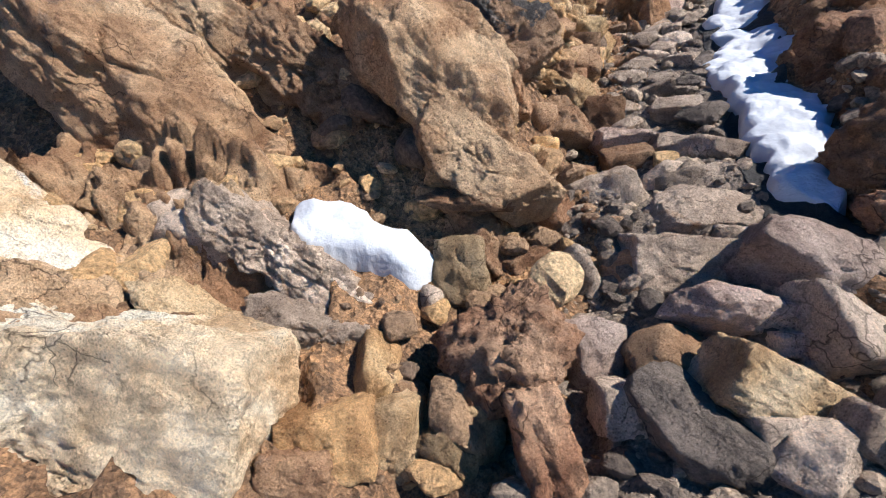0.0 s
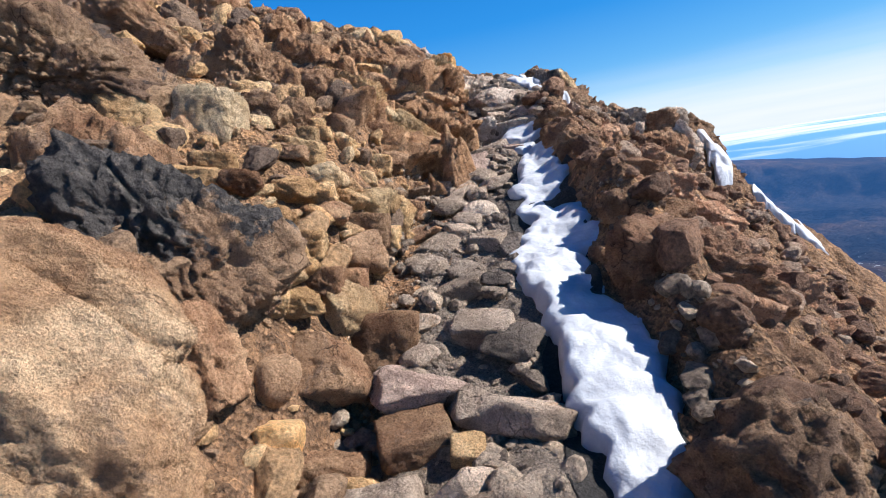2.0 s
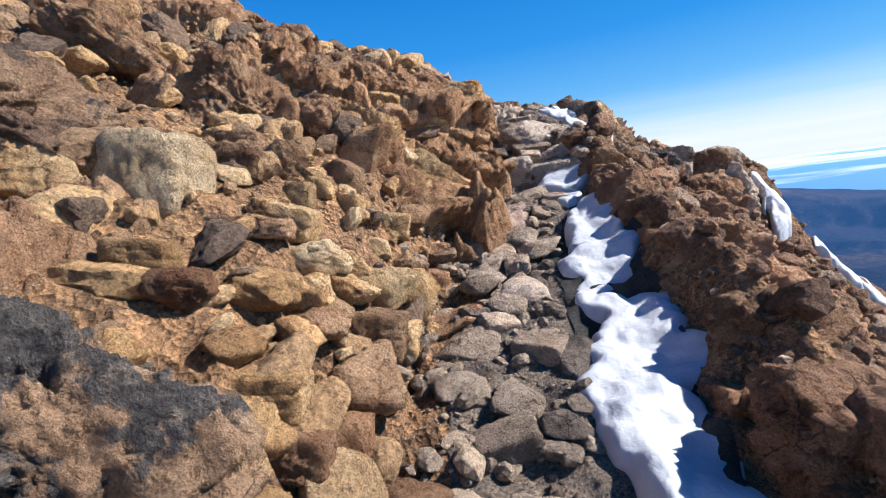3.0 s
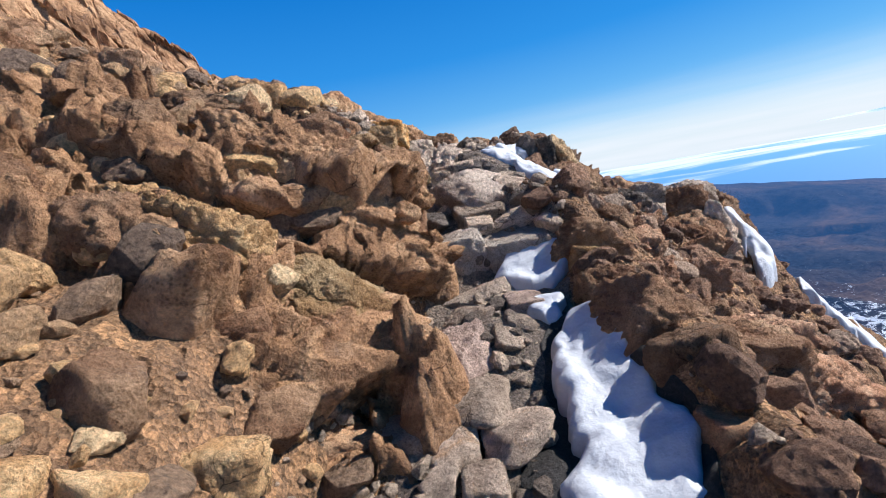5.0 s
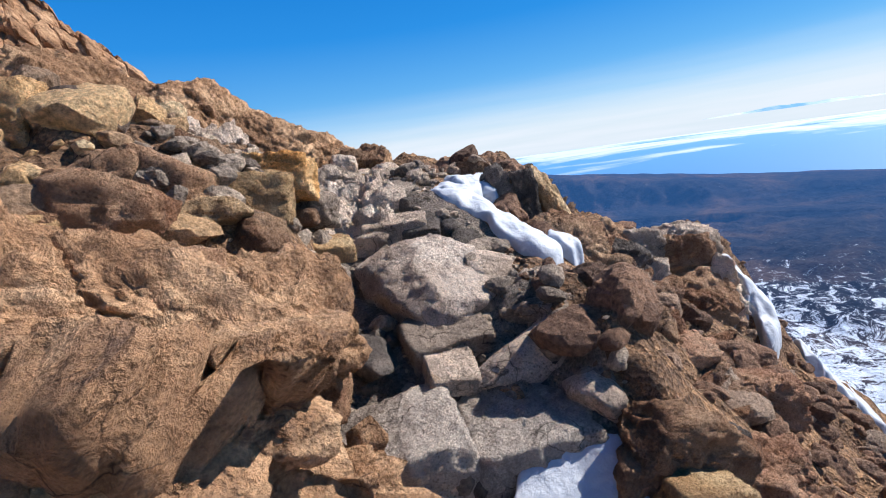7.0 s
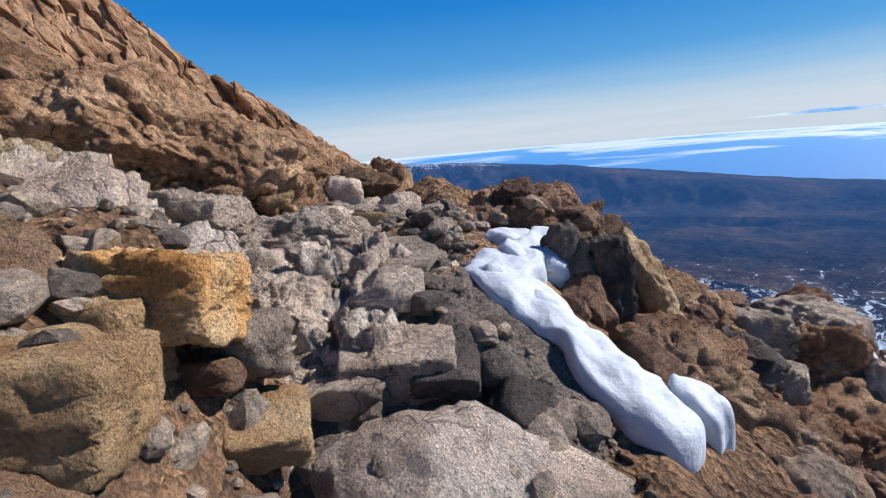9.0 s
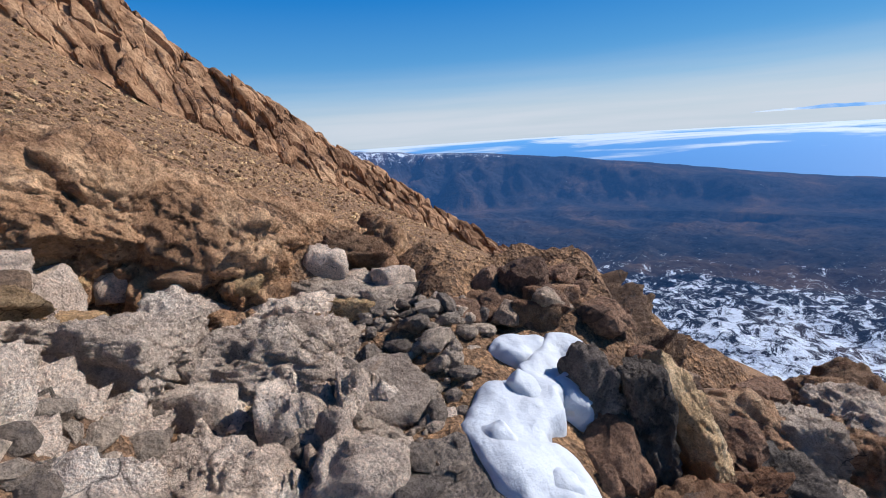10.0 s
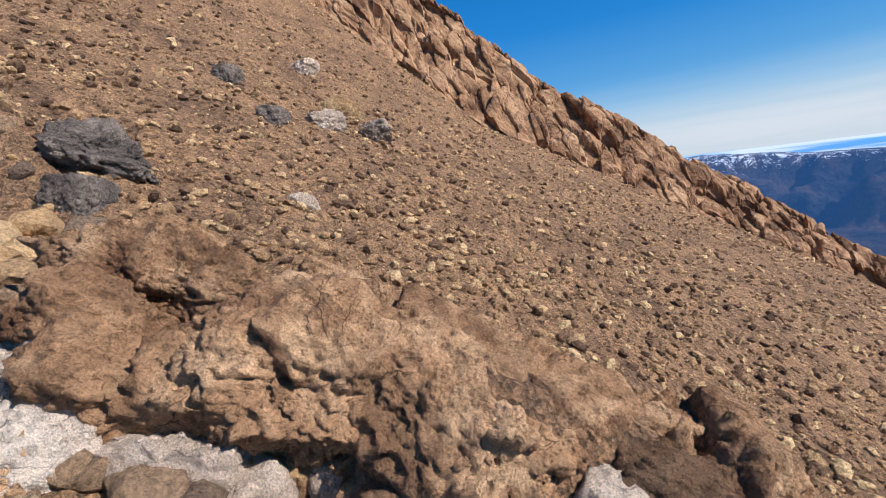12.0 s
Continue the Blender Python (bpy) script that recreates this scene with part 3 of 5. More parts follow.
FZ = np.where(rr > 480, np.maximum(slope, -86) * (1 - wall) + rim * wall - back * 60, slope)
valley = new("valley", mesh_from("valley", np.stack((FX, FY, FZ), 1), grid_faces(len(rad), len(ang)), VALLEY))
tagged(valley, "dark snow-streaked lava plain below a crater wall in painted blue haze", "valley", kind="structure")

ring = np.concatenate((np.linspace(300, 1200, 6), np.linspace(1400, 4950, 12)))
RR, AA = np.meshgrid(ring, np.radians(np.arange(-180, 180.1, 3)), indexing="ij")
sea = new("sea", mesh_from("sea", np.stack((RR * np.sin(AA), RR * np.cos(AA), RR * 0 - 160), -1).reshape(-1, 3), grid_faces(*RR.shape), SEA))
tagged(sea, "pale blue sea beyond the mountains, its haze painted as glow", "sea", kind="structure")


# a long island far out above the clouds, hazed by the sea material's glow
ia, iq = np.linspace(0, 1, 60), np.linspace(0, 1, 5)
IA, IQ = np.meshgrid(ia, iq, indexing="ij")
high = 26 * np.sin(np.pi * IA) ** 0.6 * (0.7 + 0.3 * fbm(IA * 7, IA * 0, IA * 0 + 3, 4))
IR, IZ = np.radians(63.5 + 15 * IA), -40 + high * np.sin(np.pi * IQ / 1.35)
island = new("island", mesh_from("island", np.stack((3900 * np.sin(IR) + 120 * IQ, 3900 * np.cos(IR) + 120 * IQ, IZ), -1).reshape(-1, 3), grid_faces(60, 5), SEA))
tagged(island, "long island floating above the cloud sea in painted blue haze", "island", kind="structure")


# the path: a grey gritty strip laid just over the soil, into which its stones are set
ps, pv = np.arange(0.5, 8.5, 0.035), np.arange(-0.3, 0.31, 0.03)
S, V = np.meshgrid(ps, pv, indexing="ij")
mid = np.interp(S, (0.5, 2, 4, 5.5, 6.5, 7.5, 8.5, 9.6), (0.15, 0.2, 0.25, 0.35, 0.6, 0.65, 0.7, 0.7))
V = mid + V * (1.5 + 0.35 * fbm(S * 1.5, V * 0, V * 0, 3))
PX, PY = xy_of(S.ravel(), V.ravel())
edge = np.repeat(np.minimum(np.arange(len(pv)), np.arange(len(pv))[::-1])[None], len(ps), 0).ravel()
PZ = ground_height(PX, PY) + np.where(edge < 1, -0.03, 0.008)


def grit_material():
    m, n, l, b = shader("path_grit")
    at = n.new("ShaderNodeNewGeometry").outputs["Position"]
    colour = ramp_node(n, l, noise_node(n, l, at, 6, 8, 0.7), ((0.3, (0.15, 0.12, 0.10)), (0.5, (0.25, 0.20, 0.16)), (0.7, (0.36, 0.285, 0.22))))
    fine = noise_node(n, l, at, 90, 5, 0.75)
    colour = mix_node(n, l, 0.8, colour, ramp_node(n, l, fine, ((0.34, (0.25, 0.25, 0.25)), (0.64, (1.7, 1.6, 1.5)))), "MULTIPLY")
    l.new(colour, b.inputs["Base Color"])
    b.inputs["Roughness"].default_value = 0.95
    gravel = n.new("ShaderNodeTexVoronoi")
    gravel.inputs["Scale"].default_value = 55
    l.new(at, gravel.inputs["Vector"])
    l.new(bump_node(n, l, fine, 1.0, 0.03, bump_node(n, l, gravel.outputs["Distance"], 1.0, 0.04)), b.inputs["Normal"])
    return m


def wet_material():
    m, n, l, b = shader("wet_black_grit")
    at = n.new("ShaderNodeNewGeometry").outputs["Position"]
    grain = noise_node(n, l, at, 70, 6, 0.75)
    l.new(ramp_node(n, l, grain, ((0.32, (0.012, 0.011, 0.010)), (0.5, (0.035, 0.030, 0.027)), (0.7, (0.085, 0.070, 0.058)))), b.inputs["Base Color"])
    b.inputs["Roughness"].default_value = 0.7
    l.new(bump_node(n, l, grain, 1.0, 0.03, bump_node(n, l, noise_node(n, l, at, 16, 6, 0.7), 1.0, 0.06)), b.inputs["Normal"])
    return m


# melt water keeps the grit black along the foot of the snow
ws, wv = np.arange(1.85, 6.15, 0.03), np.linspace(-1, 1, 22)
WS, WV = np.meshgrid(ws, wv, indexing="ij")
wide = (0.23 + 0.14 * fbm(WS * 1.7, WS * 0, WS * 0 + 8, 3)) * np.clip(np.minimum(WS - 1.8, 6.2 - WS) / 0.35, 0.1, 1)
WV = np.interp(WS, (1.6, 2.4, 3.5, 4.5, 5.2, 6.2), (0.62, 0.66, 0.66, 0.70, 0.72, 0.86)) + WV * wide
WX, WY = xy_of(WS.ravel(), WV.ravel())
rim = np.repeat(np.minimum(np.arange(22), np.arange(22)[::-1])[None], len(ws), 0).ravel()
WZ = ground_height(WX, WY) + np.where(rim < 1, -0.04, 0.016)
wet = new("wet_grit", mesh_from("wet_grit", np.stack((WX, WY, WZ), 1), grid_faces(len(ws), 22)[:, ::-1], wet_material()))
tagged(wet, "black melt-wet grit along the edge of the snow", "grit", kind="stuff")


PATH = new("path", mesh_from("path", np.stack((PX, PY, PZ), 1), grid_faces(len(ps), len(pv))[:, ::-1], grit_material()))
tagged(PATH, "rough stepped footpath of grey lava stones and grit", "path", kind="structure")


# ---- stones, each at its place ----
rock(-0.45, 1.44, 0.44, 0.121, 0.143, 0.125, 70, 10, 0, "o")
rock(-0.58, 1.20, 0.40, 0.175, 0.134, 0.142, 71, 0, 3, "o")
rock(-0.39, 1.26, 0.28, 0.138, 0.149, 0.140, 70, 10, 0, "c")
rock(-0.15, 1.29, 0.23, 0.161, 0.183, 0.166, 70, 10, 0, "c")
rock(-0.66, 1.07, 0.40, 0.130, 0.080, 0.090, 70, 10, 0, "b")
rock(-0.35, 1.43, 0.36, 0.100, 0.089, 0.091, 70, 10, 0, "b")
rock(0.10, 1.49, 0.42, 0.215, 0.235, 0.170, 70, 2, 2, "r")
rock(0.13, 1.16, 0.32, 0.100, 0.185, 0.120, 71, -4, 4, "r")
rock(0.40, 1.53, 0.36, 0.139, 0.186, 0.149, 69, -18, 10, "p", "path")
rock(0.64, 1.39, 0.35, 0.135, 0.118, 0.12, 70, 10, 0, "b", "path")
rock(0.91, 1.19, 0.32, 0.290, 0.125, 0.150, 67, 36, -9, "c", "path")
rock(0.95, 1.55, 0.44, 0.302, 0.120, 0.156, 69, 21, -4, "p", "path")
rock(0.64, 1.15, 0.28, 0.202, 0.128, 0.143, 63, 42, -15, "d", "path")
rock(0.88, 1.85, 0.53, 0.272, 0.143, 0.169, 70, 14, -2, "g", "path")
rock(1.08, 2.12, 0.66, 0.296, 0.106, 0.144, 70, 10, 0, "g", "path")
rock(0.80, 2.46, 0.73, 0.195, 0.147, 0.156, 70, 10, 0, "g", "path")
rock(0.68, 2.14, 0.61, 0.131, 0.102, 0.108, 70, 10, 0, "b", "path")
rock(0.44, 1.89, 0.49, 0.105, 0.144, 0.113, 70, 10, 0, "g", "path")
rock(0.60, 1.80, 0.48, 0.104, 0.142, 0.111, 70, 10, 0, "b", "path")
rock(0.30, 2.23, 0.59, 0.139, 0.059, 0.075, 70, 10, 0, "o")
rock(0.25, 2.07, 0.52, 0.152, 0.097, 0.108, 70, 10, 0, "b")
rock(-0.00, 2.11, 0.68, 0.204, 0.123, 0.139, 61, 47, -18, "b")
rock(-0.05, 1.98, 0.57, 0.092, 0.079, 0.082, 70, 10, 0, "g")
rock(0.41, 2.39, 0.68, 0.185, 0.116, 0.130, 69, 24, -5, "b")
rock(1.26, 1.66, 0.51, 0.317, 0.152, 0.185, 69, 24, -5, "p", "path")
rock(0.80, 1.07, 0.29, 0.086, 0.086, 0.086, 70, 10, 0, "g", "path")
rock(0.87, 0.98, 0.27, 0.118, 0.107, 0.109, 70, 10, 0, "g", "path")
rock(1.18, 1.33, 0.40, 0.175, 0.188, 0.178, 70, 10, 0, "g", "path")
rock(0.45, 1.27, 0.30, 0.140, 0.097, 0.105, 70, 10, 0, "g", "path")
rock(1.08, 2.42, 0.76, 0.117, 0.083, 0.090, 70, 10, 0, "g", "path")
rock(1.22, 2.34, 0.75, 0.166, 0.100, 0.113, 70, 10, 0, "g", "path")
rock(0.99, 2.73, 0.85, 0.162, 0.123, 0.065, 6, -2, -5, "b", "path")
rock(0.68, 1.66, 0.45, 0.075, 0.075, 0.075, 70, 10, 0, "d", "path")
rock(-0.22, 1.81, 0.57, 0.062, 0.049, 0.052, 70, 10, 0, "g")
rock(1.04, 1.36, 0.40, 0.073, 0.049, 0.054, 70, 10, 0, "g", "path")
rock(0.11, 1.91, 0.46, 0.079, 0.033, 0.042, 70, 10, 0, "c")
rock(-0.07, 1.47, 0.30, 0.091, 0.080, 0.082, 70, 10, 0, "d")
rock(-0.87, 1.92, 0.88, 0.462, 0.125, 0.193, 64, 40, -14, "g")
rock(-0.69, 1.59, 0.62, 0.221, 0.105, 0.128, 69, 24, -5, "g")
rock(-1.34, 2.05, 1.08, 0.136, 0.106, 0.112, 70, 10, 0, "g")
rock(-1.50, 2.08, 1.14, 0.110, 0.094, 0.098, 70, 10, 0, "o")
rock(-1.15, 1.91, 0.95, 0.084, 0.125, 0.092, 70, -9, 7, "p")
rock(-0.48, 1.72, 0.64, 0.072, 0.048, 0.052, 70, 10, 0, "g")
rock(-1.45, 1.22, 0.62, 0.800, 0.420, 0.360, 69, 16, -2, "C")
rock(-1.98, 1.77, 1.17, 0.720, 0.290, 0.300, 67, 38, -9, "C")
rock(-1.14, 1.59, 0.76, 0.260, 0.090, 0.100, 68, 30, -7, "c")
rock(-0.86, 1.52, 0.62, 0.120, 0.060, 0.070, 68, 30, -7, "c")
rock(-1.72, 2.54, 1.77, 1.150, 0.360, 0.320, 66, 44, -11, "B")
rock(-0.59, 2.80, 1.10, 0.750, 0.280, 0.220, 66, 44, -11, "k")
rock(-0.72, 2.83, 1.56, 0.460, 0.212, 0.262, 62, 45, -17, "b")
rock(0.85, 3.35, 1.20, 0.126, 0.126, 0.126, 75, 9, -18, "c")
rock(0.72, 3.07, 1.06, 0.156, 0.156, 0.156, 75, 9, -18, "b")
rock(1.04, 3.37, 1.00, 0.179, 0.179, 0.179, 75, 9, -18, "b")
rock(0.70, 3.35, 1.49, 0.093, 0.049, 0.058, 75, 9, -18, "o")
rock(1.03, 2.96, 0.90, 0.212, 0.158, 0.085, 5, -2, -30, "p", "path")
rock(0.67, 2.73, 0.79, 0.142, 0.077, 0.090, 75, 9, -18, "b")
rock(1.40, 2.59, 0.85, 0.195, 0.101, 0.078, -0, 9, -25, "g", "path")
rock(1.55, 2.98, 0.99, 0.136, 0.123, 0.054, 0, -5, -26, "d", "path")
rock(0.31, 2.76, 1.34, 0.132, 0.205, 0.147, 74, -15, -12, "b")
rock(2.01, 1.99, 0.74, 0.272, 0.235, 0.242, 71, 37, -28, "k", "edge")
rock(1.84, 1.70, 0.59, 0.213, 0.123, 0.141, 74, 18, -21, "r", "edge")
rock(2.18, 2.30, 0.89, 0.153, 0.070, 0.086, 75, 9, -18, "r", "edge")
rock(2.34, 2.88, 1.04, 0.151, 0.134, 0.138, 75, 9, -18, "b", "edge")
rock(2.56, 2.86, 1.14, 0.348, 0.191, 0.223, 74, 23, -23, "r", "edge")
rock(2.40, 1.94, 0.59, 0.177, 0.118, 0.129, 75, 9, -18, "r", "edge")
rock(2.00, 1.59, 0.66, 0.125, 0.080, 0.089, 75, 9, -18, "b", "edge")
rock(1.35, 1.82, 0.59, 0.103, 0.072, 0.078, 75, 9, -18, "d", "path")
rock(1.14, 1.91, 0.59, 0.091, 0.071, 0.075, 75, 9, -18, "g", "path")
rock(0.66, 2.29, 0.66, 0.077, 0.066, 0.068, 75, 9, -18, "b", "path")
rock(1.25, 2.72, 0.89, 0.107, 0.088, 0.050, 11, -9, -4, "g", "path")
rock(1.15, 2.56, 0.83, 0.075, 0.062, 0.050, 21, 6, -19, "o", "path")
rock(-0.01, 2.54, 1.33, 0.622, 0.278, 0.347, 67, 49, -34, "B")
rock(0.00, 2.10, 0.91, 0.254, 0.059, 0.098, 75, 9, -18, "b")
rock(0.52, 2.73, 1.00, 0.087, 0.062, 0.067, 75, 9, -18, "O")
rock(-0.07, 2.69, 1.69, 0.393, 0.238, 0.269, 74, 18, -21, "B")
rock(0.29, 3.16, 1.65, 0.470, 0.290, 0.270, 69, 57, -32, "K")
rock(0.38, 4.11, 2.29, 0.175, 0.193, 0.179, 81, 10, -17, "c")
rock(-0.05, 4.03, 2.37, 0.160, 0.089, 0.103, 81, 10, -17, "o")
rock(0.10, 4.20, 2.43, 0.149, 0.074, 0.089, 81, 10, -17, "o")
rock(0.63, 4.46, 2.35, 0.157, 0.098, 0.110, 81, 10, -17, "b")
rock(0.83, 4.68, 2.35, 0.125, 0.104, 0.108, 81, 10, -17, "b")
rock(-0.28, 4.79, 2.77, 0.138, 0.069, 0.083, 81, 10, -17, "c")
rock(0.70, 3.97, 2.06, 0.189, 0.046, 0.075, 81, 10, -17, "b")
rock(0.91, 4.01, 1.90, 0.158, 0.066, 0.085, 81, 10, -17, "c")
rock(0.72, 3.72, 1.84, 0.119, 0.074, 0.083, 81, 10, -17, "o")
rock(0.39, 3.69, 2.03, 0.120, 0.060, 0.072, 81, 10, -17, "o")
rock(0.52, 3.61, 1.91, 0.114, 0.071, 0.080, 81, 10, -17, "b")
rock(0.64, 3.50, 1.72, 0.081, 0.081, 0.081, 81, 10, -17, "o")
rock(0.71, 3.45, 1.58, 0.146, 0.080, 0.093, 81, 10, -17, "o")
rock(0.82, 3.66, 1.66, 0.087, 0.073, 0.076, 81, 10, -17, "o")
rock(0.63, 3.24, 1.48, 0.098, 0.061, 0.069, 81, 10, -17, "c")
rock(0.79, 3.39, 1.39, 0.106, 0.079, 0.084, 81, 10, -17, "b")
rock(0.67, 3.19, 1.35, 0.109, 0.055, 0.066, 81, 10, -17, "o")
rock(0.53, 2.87, 1.17, 0.087, 0.076, 0.078, 81, 10, -17, "b")
rock(1.12, 3.98, 1.52, 0.150, 0.117, 0.123, 81, 10, -17, "b")
rock(1.43, 4.55, 1.48, 0.122, 0.143, 0.126, 81, 10, -17, "o")
rock(1.04, 3.79, 1.42, 0.156, 0.140, 0.143, 81, 10, -17, "b")
rock(1.76, 5.14, 1.63, 0.169, 0.097, 0.111, 81, 10, -17, "b")
rock(1.45, 3.88, 1.22, 0.117, 0.132, 0.053, 4, -0, -27, "g", "path")
rock(1.63, 3.71, 1.19, 0.097, 0.099, 0.050, 11, 9, -50, "g", "path")
rock(1.51, 3.54, 1.13, 0.151, 0.109, 0.061, 0, -13, -16, "g", "path")
rock(1.22, 3.37, 1.06, 0.112, 0.094, 0.050, -5, -1, -35, "g", "path")
rock(1.14, 3.13, 0.98, 0.089, 0.079, 0.050, 17, -11, -34, "g", "path")
rock(1.49, 3.17, 1.02, 0.173, 0.103, 0.069, 17, 2, -36, "g", "path")
rock(1.74, 3.50, 1.15, 0.092, 0.112, 0.050, 4, -2, -24, "d", "path")
rock(1.60, 4.11, 1.29, 0.164, 0.124, 0.066, 17, -3, -8, "g", "path")
rock(1.90, 3.96, 1.29, 0.143, 0.120, 0.057, 2, 2, -47, "g", "path")
rock(1.90, 4.66, 1.50, 0.130, 0.117, 0.052, 17, 3, -16, "g", "path")
rock(2.07, 4.41, 1.44, 0.124, 0.112, 0.050, 20, 4, -21, "g", "path")
rock(2.02, 5.09, 1.64, 0.122, 0.131, 0.053, 1, -0, -41, "g", "path")
rock(2.34, 5.09, 1.67, 0.174, 0.157, 0.070, 14, -1, -29, "g", "path")
rock(1.15, 4.59, 2.06, 0.121, 0.081, 0.089, 81, 10, -17, "o")
rock(1.39, 4.81, 1.91, 0.130, 0.087, 0.095, 81, 10, -17, "o")
rock(1.03, 4.02, 1.73, 0.117, 0.075, 0.084, 81, 10, -17, "o")
rock(0.38, 3.37, 1.81, 0.091, 0.065, 0.070, 81, 10, -17, "o")
rock(0.94, 3.55, 1.31, 0.086, 0.086, 0.086, 81, 10, -17, "b")
rock(3.75, 4.95, 1.46, 0.328, 0.200, 0.225, 81, 10, -17, "b", "edge")
rock(2.68, 3.39, 1.36, 0.222, 0.137, 0.154, 81, 10, -17, "b", "edge")
rock(2.45, 3.27, 1.13, 0.224, 0.104, 0.128, 81, 10, -17, "b", "edge")
rock(2.17, 2.07, 0.84, 0.131, 0.077, 0.088, 81, 10, -17, "b", "edge")
rock(3.14, 4.59, 1.75, 0.171, 0.122, 0.132, 81, 10, -17, "b", "edge")
rock(2.20, 2.56, 0.91, 0.150, 0.087, 0.100, 81, 10, -17, "b", "edge")
rock(2.32, 2.33, 0.95, 0.144, 0.084, 0.096, 81, 10, -17, "b", "edge")
rock(2.48, 2.60, 1.02, 0.135, 0.081, 0.092, 81, 10, -17, "r", "edge")
rock(4.54, 3.98, 0.28, 0.265, 0.177, 0.195, 81, 10, -17, "r", "edge")
rock(-0.30, 4.30, 2.57, 0.279, 0.239, 0.247, 80, 29, -21, "k")
rock(-0.31, 6.58, 3.50, 0.754, 0.274, 0.370, 78, 39, -23, "b")
rock(0.18, 7.51, 3.97, 0.361, 0.241, 0.265, 81, 10, -17, "b")
rock(0.58, 5.61, 2.83, 0.376, 0.295, 0.312, 80, 29, -21, "b")
rock(1.15, 5.59, 2.66, 0.240, 0.160, 0.176, 81, 10, -17, "b")
rock(0.82, 4.12, 2.06, 0.159, 0.079, 0.095, 83, 19, -22, "o")
rock(0.86, 3.82, 1.77, 0.138, 0.083, 0.094, 83, 9, -21, "o")
rock(1.19, 4.24, 1.68, 0.196, 0.104, 0.122, 83, -6, -19, "o")
rock(1.24, 4.14, 1.43, 0.116, 0.092, 0.097, 83, 9, -21, "o")
rock(0.88, 3.76, 1.67, 0.136, 0.063, 0.078, 83, 9, -21, "b")
rock(1.14, 4.85, 2.23, 0.140, 0.118, 0.122, 83, 9, -21, "b")
rock(0.90, 4.39, 2.16, 0.073, 0.073, 0.073, 83, 9, -21, "o")
rock(1.00, 4.56, 2.17, 0.091, 0.078, 0.081, 83, 9, -21, "o")
rock(1.54, 5.05, 1.90, 0.129, 0.129, 0.129, 83, 9, -21, "b")
rock(1.59, 4.84, 1.48, 0.148, 0.125, 0.129, 83, 9, -21, "b")
rock(1.60, 4.40, 1.37, 0.147, 0.173, 0.069, -3, -4, -22, "b", "path")
rock(0.46, 4.41, 2.39, 0.103, 0.103, 0.103, 83, 9, -21, "c")
rock(0.63, 4.85, 2.50, 0.137, 0.061, 0.076, 83, 9, -21, "b")
rock(2.19, 5.06, 1.64, 0.157, 0.174, 0.069, 22, 5, -21, "g", "path")
rock(2.38, 4.84, 1.61, 0.134, 0.134, 0.054, -2, -12, -24, "g", "path")
rock(2.17, 4.73, 1.55, 0.095, 0.095, 0.050, 10, -5, -28, "g", "path")
rock(2.04, 4.82, 1.56, 0.080, 0.122, 0.050, 13, -7, -30, "g", "path")
rock(1.95, 4.36, 1.41, 0.109, 0.090, 0.050, 13, 8, -11, "g", "path")
rock(1.80, 4.23, 1.35, 0.115, 0.080, 0.050, 15, 12, 3, "g", "path")
rock(2.01, 3.84, 1.27, 0.105, 0.120, 0.050, 21, -2, -31, "d", "path")
rock(2.83, 4.01, 1.47, 0.242, 0.199, 0.208, 83, -1, -20, "b", "edge")
rock(2.96, 4.31, 1.60, 0.159, 0.095, 0.108, 83, 9, -21, "b", "edge")
rock(3.55, 5.69, 2.08, 0.232, 0.134, 0.154, 83, 9, -21, "b", "edge")
rock(3.77, 4.79, 1.34, 0.153, 0.098, 0.109, 83, 9, -21, "b", "edge")
rock(3.71, 4.02, 0.90, 0.277, 0.158, 0.182, 83, 9, -21, "r", "edge")
rock(4.90, 5.16, 0.77, 0.352, 0.205, 0.234, 83, 9, -21, "r", "edge")
rock(2.93, 3.85, 1.53, 0.111, 0.084, 0.089, 83, 9, -21, "r", "edge")
rock(1.12, 7.56, 3.85, 0.179, 0.163, 0.166, 83, 9, -21, "b")
rock(1.87, 7.03, 3.41, 0.131, 0.146, 0.134, 83, 9, -21, "o")
rock(1.57, 6.80, 3.35, 0.302, 0.124, 0.159, 83, 9, -21, "b")
rock(2.72, 6.98, 3.04, 0.177, 0.118, 0.130, 83, 9, -21, "o")
rock(2.24, 6.64, 3.06, 0.188, 0.121, 0.134, 83, 9, -21, "b")
rock(0.40, 7.87, 4.22, 0.213, 0.160, 0.170, 83, 9, -21, "b")
rock(1.95, 7.24, 3.44, 0.221, 0.169, 0.179, 79, 13, -26, "o")
rock(1.44, 7.09, 3.45, 0.265, 0.122, 0.151, 79, 13, -26, "b")
rock(1.72, 6.98, 3.40, 0.233, 0.116, 0.140, 79, 13, -26, "b")
rock(1.83, 6.61, 3.20, 0.170, 0.085, 0.102, 79, 13, -26, "b")
rock(2.55, 7.27, 3.19, 0.235, 0.128, 0.150, 79, 13, -26, "b")
rock(1.23, 6.43, 3.13, 0.244, 0.179, 0.192, 79, 13, -26, "b")
rock(1.34, 5.26, 2.35, 0.142, 0.085, 0.097, 79, 13, -26, "b")
rock(1.71, 5.32, 2.03, 0.170, 0.120, 0.130, 79, 13, -26, "b")
rock(1.50, 5.23, 2.19, 0.121, 0.102, 0.106, 79, 13, -26, "b")
rock(1.95, 5.49, 1.88, 0.135, 0.090, 0.099, 79, 13, -26, "b")
rock(2.18, 5.62, 1.78, 0.093, 0.074, 0.078, 79, 13, -26, "b")
rock(2.41, 5.41, 1.76, 0.210, 0.228, 0.091, 16, -5, -49, "p", "path")
